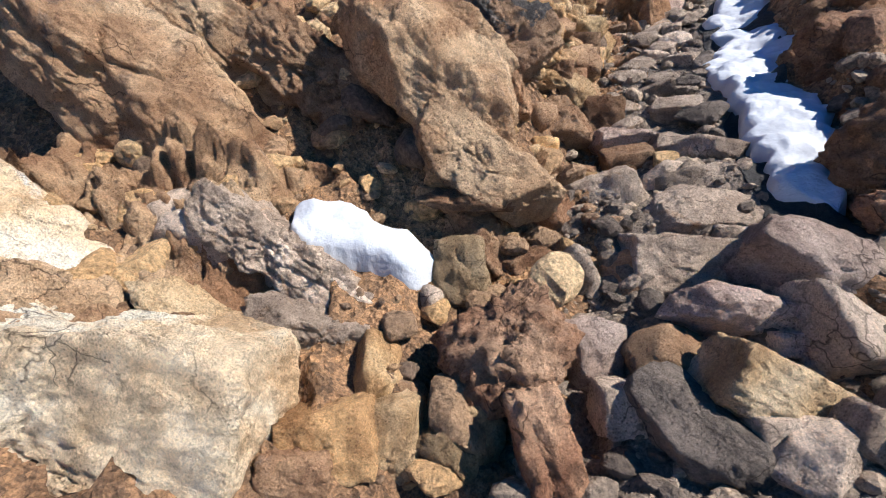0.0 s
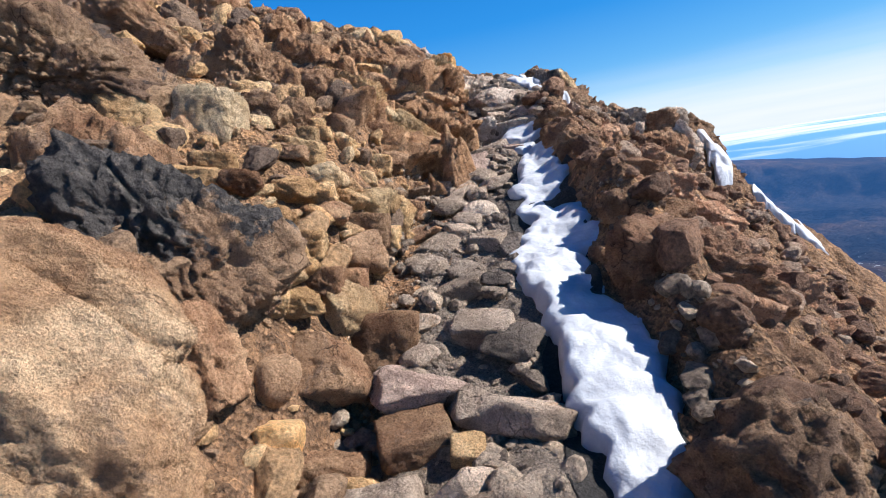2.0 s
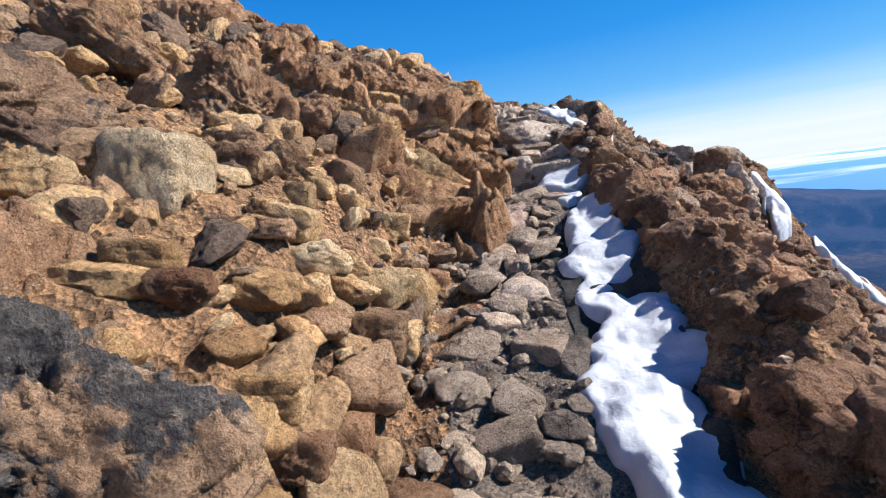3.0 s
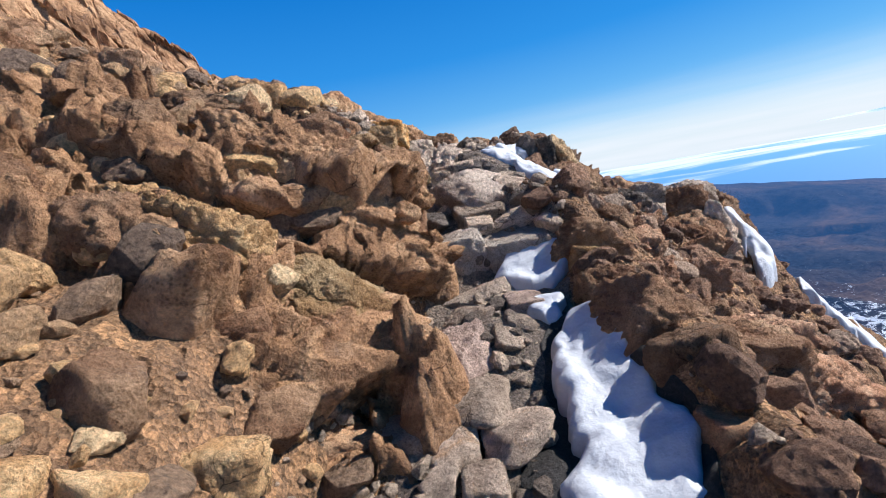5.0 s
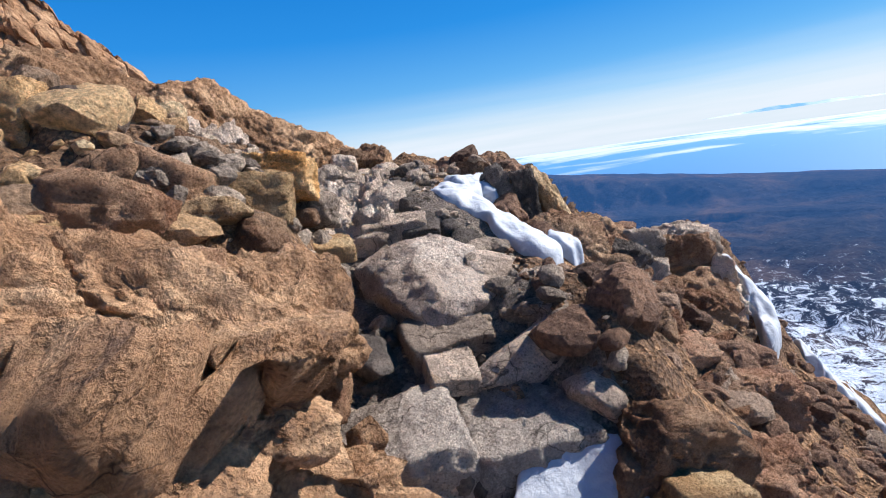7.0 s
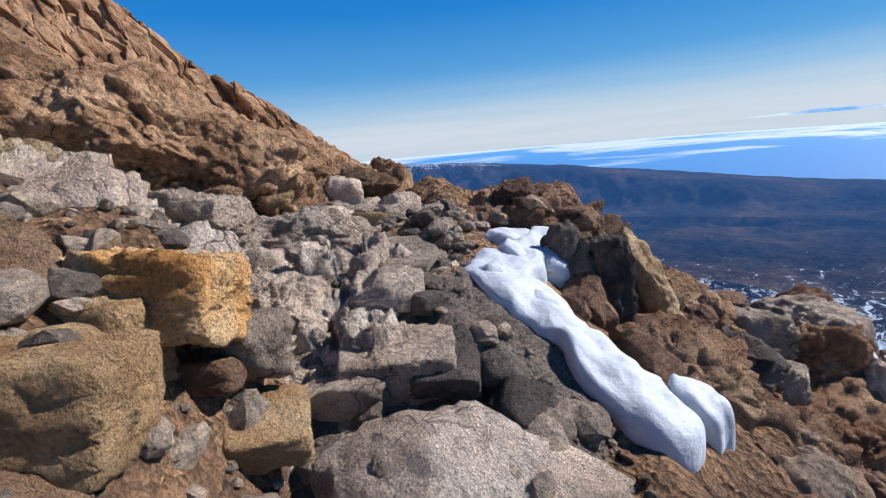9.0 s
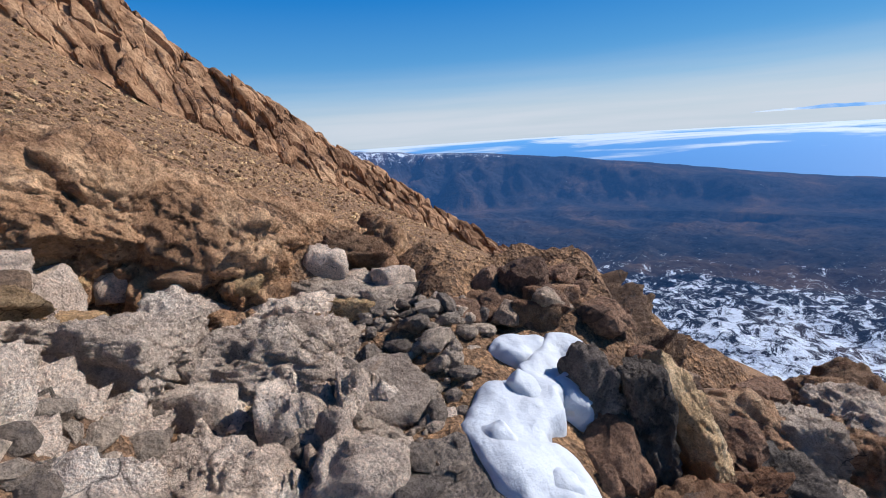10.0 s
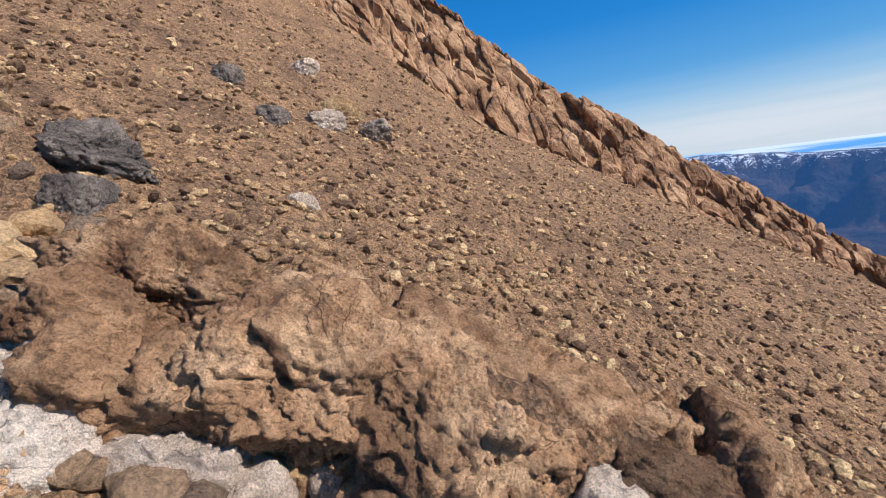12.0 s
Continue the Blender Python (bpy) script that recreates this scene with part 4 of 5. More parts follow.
rock(2.08, 5.42, 1.71, 0.172, 0.092, 0.108, 79, 13, -26, "b")
rock(2.72, 5.39, 1.80, 0.103, 0.164, 0.066, 8, 3, -27, "g", "path")
rock(2.63, 5.63, 1.86, 0.142, 0.164, 0.065, 1, -3, -14, "g", "path")
rock(2.96, 5.57, 1.87, 0.121, 0.122, 0.050, 5, 5, -19, "p", "path")
rock(2.82, 5.79, 1.90, 0.211, 0.113, 0.084, 8, -8, -8, "g", "path")
rock(3.46, 5.88, 2.23, 0.072, 0.126, 0.051, 21, 5, -9, "g", "path")
rock(3.46, 5.53, 2.01, 0.139, 0.088, 0.098, 79, 13, -26, "o", "edge")
rock(3.34, 5.20, 1.88, 0.212, 0.103, 0.124, 79, 13, -26, "b", "edge")
rock(3.20, 4.88, 1.78, 0.260, 0.215, 0.224, 79, 22, -28, "b", "edge")
rock(4.58, 5.33, 1.16, 0.315, 0.189, 0.214, 79, 13, -26, "r", "edge")
rock(4.24, 5.40, 1.38, 0.209, 0.171, 0.179, 79, 13, -26, "b", "edge")
rock(3.96, 5.59, 1.77, 0.244, 0.140, 0.161, 79, 13, -26, "r", "edge")
rock(4.01, 4.91, 1.23, 0.239, 0.171, 0.184, 79, 13, -26, "r", "edge")
rock(1.54, 5.52, 2.44, 0.105, 0.063, 0.072, 79, 13, -26, "o")
rock(1.60, 5.41, 2.29, 0.060, 0.040, 0.044, 79, 13, -26, "o")
rock(1.35, 5.58, 2.57, 0.361, 0.197, 0.230, 78, 24, -28, "o")
rock(1.85, 5.59, 2.20, 0.440, 0.121, 0.185, 78, 32, -30, "o")
rock(2.57, 6.08, 2.03, 0.134, 0.200, 0.080, 20, -1, -7, "b", "path")
rock(2.41, 6.91, 3.13, 0.160, 0.135, 0.140, 77, 29, -38, "b")
rock(2.50, 6.77, 3.02, 0.132, 0.080, 0.091, 79, 9, -34, "c")
rock(2.66, 6.81, 2.91, 0.172, 0.119, 0.129, 79, 9, -34, "b")
rock(3.09, 7.21, 2.72, 0.121, 0.136, 0.054, 11, 7, -10, "o", "path")
rock(2.98, 6.96, 2.62, 0.068, 0.122, 0.050, 2, 4, -7, "g", "path")
rock(3.38, 6.88, 2.49, 0.354, 0.272, 0.130, 21, -5, -51, "P", "path")
rock(2.36, 6.51, 2.89, 0.149, 0.074, 0.089, 79, 9, -34, "b")
rock(2.21, 6.46, 2.97, 0.105, 0.048, 0.059, 79, 9, -34, "b")
rock(2.06, 6.60, 3.11, 0.084, 0.047, 0.054, 79, 9, -34, "b")
rock(2.15, 6.76, 3.17, 0.080, 0.068, 0.070, 79, 9, -34, "b")
rock(2.24, 6.93, 3.20, 0.136, 0.112, 0.117, 79, 9, -34, "b")
rock(2.91, 9.21, 3.60, 0.346, 0.253, 0.272, 79, 9, -34, "L", "crag")
rock(3.39, 9.15, 3.44, 0.348, 0.228, 0.252, 77, 33, -40, "L", "crag")
rock(3.27, 7.79, 2.84, 0.224, 0.112, 0.134, 79, 9, -34, "g")
rock(3.77, 7.96, 2.88, 0.249, 0.149, 0.099, 7, 1, -22, "g", "path")
rock(3.52, 7.31, 2.71, 0.217, 0.135, 0.087, 6, -3, -28, "g", "path")
rock(3.88, 8.84, 2.98, 0.337, 0.104, 0.150, 79, 9, -34, "g", "crag")
rock(3.91, 7.44, 2.70, 0.129, 0.133, 0.053, 9, -1, -15, "g", "path")
rock(3.27, 6.52, 2.34, 0.205, 0.143, 0.082, 17, -2, -13, "g", "path")
rock(3.54, 6.19, 2.27, 0.252, 0.159, 0.101, 15, -10, -18, "g", "path")
rock(2.96, 6.62, 2.35, 0.122, 0.146, 0.058, 20, 6, -18, "d", "path")
rock(3.17, 6.35, 2.28, 0.116, 0.115, 0.050, 18, 8, -19, "g", "path")
rock(3.70, 6.73, 2.53, 0.138, 0.142, 0.057, 12, -4, -2, "g", "path")
rock(3.74, 6.26, 2.37, 0.205, 0.064, 0.092, 79, 9, -34, "g", "edge")
rock(3.50, 6.55, 2.43, 0.079, 0.077, 0.050, 9, -8, -41, "g", "path")
rock(3.70, 7.27, 2.71, 0.102, 0.122, 0.050, 16, -0, -52, "d", "path")
rock(3.77, 6.99, 2.64, 0.095, 0.086, 0.050, 15, -5, -54, "d", "path")
rock(3.77, 5.65, 1.99, 0.103, 0.079, 0.083, 79, 9, -34, "d", "edge")
rock(4.36, 6.33, 2.11, 0.197, 0.115, 0.131, 79, 9, -34, "b", "edge")
rock(4.62, 6.21, 1.85, 0.197, 0.125, 0.139, 79, 9, -34, "r", "edge")
rock(5.00, 6.04, 1.47, 0.224, 0.143, 0.159, 79, 9, -34, "r", "edge")
rock(4.11, 9.12, 3.11, 0.252, 0.112, 0.140, 79, 9, -34, "b", "crag")
rock(4.53, 8.34, 2.87, 0.105, 0.100, 0.101, 79, 9, -34, "b", "crag")
rock(4.67, 8.04, 2.94, 0.132, 0.067, 0.080, 79, 9, -34, "b", "crag")
rock(6.54, 7.33, 1.92, 0.259, 0.214, 0.223, 79, 9, -34, "g", "edge")
rock(6.65, 7.09, 1.48, 0.280, 0.467, 0.318, 78, -20, -28, "g", "edge")
rock(6.35, 7.32, 1.68, 0.329, 0.389, 0.341, 79, -1, -32, "b", "edge")
rock(5.53, 7.38, 2.01, 0.333, 0.205, 0.231, 79, 9, -34, "d", "edge")
rock(5.49, 7.54, 2.19, 0.141, 0.090, 0.100, 79, 9, -34, "b", "edge")
rock(5.99, 7.44, 2.00, 0.225, 0.197, 0.202, 79, 9, -34, "g", "edge")
rock(6.27, 7.08, 1.43, 0.264, 0.293, 0.270, 79, 9, -34, "b", "edge")
rock(5.17, 7.33, 2.02, 0.214, 0.143, 0.157, 79, 9, -34, "d", "edge")
rock(5.79, 7.25, 1.76, 0.188, 0.242, 0.199, 79, 9, -34, "g", "edge")
rock(2.20, 6.33, 2.86, 0.247, 0.132, 0.155, 78, 24, -37, "L")
rock(2.61, 6.53, 2.62, 0.261, 0.178, 0.195, 77, 29, -38, "L")
rock(2.05, 6.25, 2.77, 0.214, 0.129, 0.146, 78, 19, -36, "L")
rock(2.39, 6.18, 2.50, 0.223, 0.137, 0.154, 79, 9, -34, "L")
rock(2.18, 6.02, 2.55, 0.251, 0.084, 0.117, 79, 9, -34, "L")
rock(2.67, 6.44, 2.38, 0.127, 0.127, 0.127, 79, 9, -34, "b")
rock(2.30, 6.21, 2.62, 0.118, 0.076, 0.085, 79, 9, -34, "b")
rock(3.05, 7.34, 2.91, 0.131, 0.107, 0.112, 75, 3, -31, "w")
rock(3.24, 8.17, 2.88, 0.155, 0.142, 0.145, 75, 3, -31, "w")
rock(3.64, 7.63, 2.84, 0.169, 0.095, 0.110, 75, 3, -31, "w")
rock(3.58, 8.34, 2.91, 0.465, 0.155, 0.217, 75, 3, -31, "w")
rock(2.82, 8.44, 3.15, 0.494, 0.127, 0.200, 75, 3, -31, "w")
# dark tint stands in for the shade left of the snow
rock(3.81, 7.27, 2.67, 0.086, 0.142, 0.057, 12, 9, -33, "d", "path")
rock(3.92, 7.69, 2.76, 0.080, 0.126, 0.090, 75, 3, -31, "w", "edge")
rock(3.95, 8.62, 2.96, 0.164, 0.065, 0.085, 75, 3, -31, "o", "crag")
rock(4.24, 8.28, 2.86, 0.167, 0.076, 0.094, 75, 3, -31, "w", "crag")
rock(3.02, 7.40, 3.03, 0.083, 0.050, 0.056, 75, 3, -31, "o")
rock(3.39, 8.09, 2.88, 0.063, 0.044, 0.048, 75, 3, -31, "c")
rock(4.28, 7.97, 2.83, 0.083, 0.083, 0.083, 75, 3, -31, "w", "edge")
rock(3.72, 7.47, 2.83, 0.071, 0.073, 0.050, 6, 7, -19, "d", "path")
# tinted dark for the same shade beside the snow
rock(3.62, 7.18, 2.70, 0.126, 0.086, 0.050, 18, 1, -35, "d", "path")
rock(3.34, 7.31, 2.67, 0.127, 0.063, 0.076, 75, 3, -31, "w")
# shade by the snow put into this stone's tint too
rock(3.77, 7.13, 2.70, 0.073, 0.069, 0.050, 3, -9, -29, "d", "path")
rock(2.98, 7.22, 2.90, 0.084, 0.046, 0.054, 75, 3, -31, "b")
rock(4.69, 7.04, 2.34, 0.261, 0.183, 0.199, 73, 27, -38, "b", "edge")
rock(5.01, 7.96, 2.88, 0.115, 0.074, 0.082, 75, 3, -31, "b", "edge")
rock(4.83, 8.10, 2.96, 0.155, 0.074, 0.090, 75, 3, -31, "b", "crag")
rock(5.80, 7.52, 2.04, 0.302, 0.181, 0.206, 73, 23, -37, "b", "edge")
rock(6.72, 7.59, 1.73, 0.289, 0.237, 0.247, 75, 3, -31, "b", "edge")
rock(4.80, 6.87, 2.16, 0.181, 0.139, 0.148, 75, 3, -31, "b", "edge")
rock(5.97, 6.95, 1.53, 0.332, 0.199, 0.226, 75, 3, -31, "b", "edge")
rock(2.87, 7.30, 3.11, 0.256, 0.110, 0.139, 75, 3, -31, "O")
rock(2.78, 7.21, 3.05, 0.147, 0.110, 0.117, 75, 3, -31, "o")
rock(7.24, 7.56, 1.61, 0.344, 0.273, 0.287, 75, 3, -31, "b", "edge")
rock(3.69, 8.72, 2.95, 0.222, 0.108, 0.131, 76, 6, 3, "w", "crag")
rock(4.28, 8.80, 2.97, 0.116, 0.122, 0.117, 76, 6, 3, "w", "crag")
rock(3.53, 8.85, 3.15, 0.109, 0.057, 0.067, 76, 6, 3, "o", "crag")
rock(3.94, 8.99, 3.11, 0.111, 0.117, 0.112, 76, 6, 3, "w", "crag")
rock(2.96, 9.02, 3.21, 0.078, 0.078, 0.078, 76, 6, 3, "w", "crag")
rock(3.28, 8.90, 3.21, 0.129, 0.065, 0.077, 76, 6, 3, "b", "crag")
rock(2.58, 8.55, 3.31, 0.214, 0.104, 0.126, 76, 6, 3, "c")
rock(2.39, 8.40, 3.43, 0.246, 0.114, 0.141, 76, 6, 3, "c")
rock(2.73, 8.84, 3.22, 0.164, 0.138, 0.143, 76, 6, 3, "P", "crag")
rock(3.23, 8.82, 3.01, 0.205, 0.144, 0.157, 76, 6, 3, "P", "crag")
rock(4.16, 8.62, 2.95, 0.152, 0.096, 0.107, 76, 6, 3, "w", "crag")
rock(4.52, 8.59, 2.86, 0.119, 0.107, 0.109, 76, 6, 3, "b", "crag")
rock(4.69, 8.57, 2.88, 0.134, 0.098, 0.105, 76, 6, 3, "b", "crag")
rock(4.48, 8.84, 2.91, 0.121, 0.095, 0.100, 76, 6, 3, "o", "crag")
rock(1.99, 8.77, 3.52, 0.187, 0.086, 0.107, 76, 6, 3, "c")
rock(2.14, 8.88, 3.56, 0.170, 0.071, 0.091, 76, 6, 3, "c")
rock(2.42, 8.80, 3.39, 0.156, 0.078, 0.094, 76, 6, 3, "c")
rock(2.52, 8.21, 3.41, 0.153, 0.112, 0.121, 76, 6, 3, "c")
rock(4.10, 8.92, 3.00, 0.100, 0.075, 0.080, 76, 6, 3, "w", "crag")
rock(4.36, 8.65, 2.93, 0.094, 0.094, 0.094, 76, 6, 3, "d", "crag")
rock(4.30, 8.97, 3.08, 0.077, 0.077, 0.077, 76, 6, 3, "b", "crag")
rock(-0.27, 11.50, 4.87, 0.499, 0.285, 0.328, 76, 15, 1, "d", "scree")
rock(0.19, 10.75, 4.44, 0.211, 0.211, 0.211, 76, 6, 3, "d", "crag")
rock(-0.25, 17.41, 5.82, 0.480, 0.330, 0.260, 20, 12, 30, "o", "scree")
rock(0.78, 16.86, 5.14, 0.338, 0.369, 0.344, 76, 6, 3, "w", "scree")
rock(-0.39, 15.06, 5.52, 0.245, 0.218, 0.223, 76, 6, 3, "d", "scree")
rock(0.03, 16.02, 5.45, 0.351, 0.234, 0.257, 76, 6, 3, "w", "scree")
rock(-1.60, 19.17, 7.26, 0.327, 0.245, 0.262, 76, 6, 3, "w", "scree")
rock(-1.84, 16.24, 6.66, 0.265, 0.232, 0.238, 76, 6, 3, "d", "scree")
rock(1.27, 12.39, 4.12, 0.174, 0.104, 0.118, 76, 6, 3, "w", "scree")
rock(1.36, 9.78, 3.88, 0.210, 0.189, 0.193, 76, 6, 3, "o", "crag")
rock(0.71, 10.28, 4.05, 0.182, 0.130, 0.140, 76, 6, 3, "o", "crag")
rock(2.55, 9.01, 3.58, 0.257, 0.212, 0.186, 76, 18, 3, "L", "crag")
rock(2.89, 9.12, 3.55, 0.384, 0.229, 0.259, 76, 18, 3, "L", "crag")
rock(3.42, 9.23, 3.34, 0.423, 0.294, 0.295, 76, 13, 5, "L", "crag")
rock(3.82, 9.29, 3.20, 0.282, 0.206, 0.199, 76, 18, 3, "L", "crag")
rock(4.17, 9.38, 3.05, 0.258, 0.232, 0.192, 76, 18, 3, "L", "crag")
rock(4.46, 9.39, 2.94, 0.291, 0.229, 0.209, 76, 18, 3, "L", "crag")
rock(2.28, 8.95, 3.66, 0.309, 0.187, 0.209, 76, 18, 3, "L", "crag")
rock(1.90, 9.13, 3.89, 0.309, 0.189, 0.210, 76, 18, 3, "L", "crag")
rock(2.05, 9.48, 3.94, 0.571, 0.252, 0.316, 76, 17, 1, "L", "crag")
rock(3.18, 9.34, 3.64, 0.188, 0.121, 0.134, 76, 6, 3, "L", "crag")
rock(3.67, 9.49, 3.39, 0.211, 0.154, 0.166, 75, 25, -2, "L", "crag")
rock(2.90, 9.49, 3.79, 0.190, 0.073, 0.097, 76, 6, 3, "b", "crag")
rock(2.60, 9.36, 3.74, 0.205, 0.117, 0.135, 76, 6, 3, "L", "crag")
rock(0.13, 2.27, 1.02, 0.457, 0.209, 0.259, 66, 34, -24, "B")
rock(-1.33, 3.10, 1.93, 0.780, 0.240, 0.300, 66, 44, -11, "B")
rock(-0.91, 3.86, 1.71, 0.800, 0.360, 0.400, 67, 32, -7, "B")
rock(-0.80, 1.88, 0.84, 0.370, 0.099, 0.153, 66, 35, -24, "P")
rock(-0.06, 2.00, 0.60, 0.137, 0.187, 0.147, 70, -0, -10, "c")
rock(-1.16, 1.94, 0.96, 0.175, 0.175, 0.175, 70, 9, -13, "P")
rock(1.80, 6.40, 2.98, 0.511, 0.181, 0.247, 76, 22, -35, "L")
rock(2.26, 6.30, 2.79, 0.337, 0.153, 0.190, 75, 29, -37, "L")
rock(2.52, 6.34, 2.54, 0.189, 0.289, 0.209, 76, 24, -35, "L")
rock(1.70, 5.95, 2.71, 0.200, 0.092, 0.113, 76, 17, -33, "L")
rock(1.93, 5.98, 2.66, 0.168, 0.126, 0.134, 76, 20, -34, "L")
rock(2.17, 5.94, 2.45, 0.242, 0.112, 0.138, 74, 36, -39, "L")
rock(2.39, 5.94, 2.18, 0.240, 0.173, 0.186, 76, 24, -35, "L")
rock(2.64, 6.07, 1.99, 0.125, 0.171, 0.134, 77, 5, -30, "L")
rock(1.70, 5.69, 2.47, 0.191, 0.066, 0.091, 77, 13, -32, "L")
rock(1.91, 8.94, 3.60, 0.447, 0.238, 0.280, 81, 13, 10, "P")
rock(2.47, 8.84, 3.39, 0.302, 0.126, 0.161, 82, 8, 11, "P", "crag")
rock(2.08, 8.66, 3.50, 0.268, 0.161, 0.182, 82, 8, 11, "P")
rock(0.48, 9.97, 3.99, 0.301, 0.251, 0.261, 82, 8, 11, "o", "crag")
rock(1.49, 9.51, 3.82, 0.281, 0.206, 0.221, 82, 8, 11, "L", "crag")
rock(1.30, 9.25, 3.78, 0.187, 0.150, 0.157, 82, 8, 11, "o")
rock(4.55, 7.57, 2.70, 0.125, 0.210, 0.130, 76, -3, -28, "d", "edge")
rock(4.69, 7.45, 2.68, 0.092, 0.250, 0.140, 76, -1, -29, "d", "edge")
rock(4.90, 7.40, 2.64, 0.310, 0.085, 0.130, 70, 61, -51, "c", "edge")
rock(2.74, 9.82, 3.44, 0.460, 0.330, 0.360, 77, 11, -12, "L", "crag")
rock(3.40, 9.52, 3.31, 0.340, 0.360, 0.340, 78, -1, -7, "L", "crag")
rock(3.89, 9.43, 3.12, 0.260, 0.220, 0.250, 77, 9, -11, "L", "crag")
rock(4.38, 9.29, 3.03, 0.250, 0.220, 0.240, 77, 15, -13, "L", "crag")
rock(4.62, 7.58, 2.86, 0.073, 0.073, 0.073, 75, 4, -30, "b", "edge")


rock(1.29, 0.95, 0.29, 0.200, 0.150, 0.140, 68, 30, -7, "p", "path")
rock(1.60, 1.17, 0.38, 0.150, 0.100, 0.110, 68, 25, -5, "p", "path")
rock(1.03, 0.99, 0.33, 0.100, 0.080, 0.080, 67, 40, -10, "g", "path")

rock(-0.41, 4.28, 2.65, 0.460, 0.260, 0.420, 73, 19, -19, "k")


# the two big squared slabs of the step
rock(2.87, 6.23, 2.13, 0.25, 0.22, 0.14, 4, -8, -20, "S", "path")
rock(3.27, 6.05, 2.08, 0.25, 0.22, 0.14, 5, -6, -25, "S", "path")


# ---- bedrock ----
def bedrock(s0, s1, v0, v1, material, label, lift=0.1, dip=0.45, bed=0.26, deep=0.16, seed=1, step=0.022, block=2.6, soft=1.0):
    """A mass of bedrock standing out of the bank: dipping beds, ledges and hollows pushed out along the slope's normal."""
    ss, fine = np.arange(s0, s1, step), np.linspace(v0, v1, 500)
    rows = max(40, int((v1 - v0) * 1.35 / step))
    B = []
    for q in ss:
        fz = hill(*xy_of(q + fine * 0, fine))
        run = np.concatenate(((0,), np.cumsum(np.hypot(np.diff(fine), np.diff(fz)))))
        B.append(np.interp(np.linspace(0, run[-1], rows), run, fine))
    B = np.array(B)
    A = np.repeat(ss[:, None], rows, 1)
    shape, a, b = A.shape, A.ravel(), B.ravel()
    x, y = xy_of(a, b)
    z = hill(x, y)
    e = 0.03
    nx, ny = -(hill(x + e, y) - hill(x - e, y)) / (2 * e), -(hill(x, y + e) - hill(x, y - e)) / (2 * e)
    ln = np.sqrt(nx * nx + ny * ny + 1)
    nx, ny, nz = nx / ln, ny / ln, 1 / ln
    w = (z + dip * b - 0.12 * a + 0.06 * fbm(x * 1.5, y * 1.5, z * 1.5 + seed, 3)) / bed
    saw = w - np.floor(w)
    ledge = np.where(saw < 0.3, saw / 0.3, 1 - 0.75 * ((saw - 0.3) / 0.7))
    lumps = fbm(x * 2.3, y * 2.3, z * 2.3 + seed, 4, 0.55)
    crust = fbm(x * 6.5, y * 6.5, z * 6.5 + seed, 4, 0.6, True)
    hollow = smooth(0.15, 0.5, fbm(x * 1.7 + 5, y * 1.7, z * 2.6 + seed, 3))
    rimmed = smooth(0, 0.3, np.minimum(np.minimum(a - s0, s1 - a), np.minimum(b - v0, v1 - b)) + 0.12 * lumps)
    out = lift + deep * (ledge * (0.75 + 0.4 * lumps) - 0.4) + 0.06 * soft * lumps + 0.035 * crust - 0.08 * soft * hollow
    mark, joint = cells(x * block + 0.2 * lumps, y * block, (z + dip * b) * block * 1.6 + seed)
    m2, j2 = cells(x * block * 2.7, y * block * 2.7, z * block * 3.5 + seed)
    out = out + (0.12 - 0.05 * soft) * mark - 0.09 * smooth(0.14, 0.0, joint) + 0.04 * m2 - 0.035 * smooth(0.14, 0.0, j2) + 0.018 * fbm(x * 19, y * 19, z * 19, 2, 0.6, True)
    out = out * rimmed - 0.14 * (1 - rimmed)
    ob = new("bedrock", mesh_from("bedrock", np.stack((x + nx * out, y + ny * out, z + nz * out), 1), grid_faces(*shape)[:, ::-1], material))
    return tagged(ob, label, "bedrock outcrop")


jutting = bedrock(5.15, 6.95, -2.3, 0.3, ROCK["L"], "orange-brown layered lava bedrock jutting over the path", seed=2, lift=0.08, deep=0.34, bed=0.32, soft=0.5)
bedrock(0.2, 2.0, -3.0, -1.45, ROCK["B"], "warm brown layered lava bedrock in the lower bank", seed=5, lift=0.12, deep=0.24)
bedrock(2.1, 4.6, -3.6, -1.0, ROCK["b"], "brown lava bedrock high in the bank", seed=9, lift=-0.05, deep=0.22, step=0.03)
bedrock(6.9, 9.0, -3.2, -0.9, ROCK["L"], "rough orange-brown bedrock above the upper path", seed=14, lift=-0.1, deep=0.2, step=0.03)
knobbly = bedrock(8.95, 10.4, -2.2, 0.75, ROCK["L"], "low knobbly orange-brown lava crag closing the path", seed=21, lift=-0.05, deep=0.12, bed=0.34, block=2.9, soft=0.35)
bedrock(7.9, 9.35, -0.9, 0.75, ROCK["P"], "pale pinkish worn lava bedrock under the upper path", seed=27, lift=0.0, deep=0.06, bed=0.2, block=4.0)
bedrock(8.5, 10.1, 1.8, 4.3, ROCK["k"], "dark jagged lava crag above the valley", seed=33, lift=-0.08, deep=0.22, dip=-0.6, bed=0.3)
bedrock(2.2, 6.7, 1.42, 3.5, ROCK["r"], "reddish-brown clinkery lava slope below the path", seed=41, lift=-0.10, deep=0.12, dip=-0.5, bed=0.2, block=5.0, soft=0.7, step=0.026)
bedrock(6.5, 8.9, 1.5, 3.7, ROCK["r"], "dark reddish clinkery lava beside the upper path", seed=47, lift=-0.10, deep=0.16, dip=-0.5, bed=0.24, block=4.2, soft=0.6, step=0.026)
# blocks that stand out of the bedrock belong to it
for block in BLOCKS:
    block.parent = jutting if sv_of(*block.matrix_world.translation[:2])[0] < 7.6 else knobbly
SNOWS = []


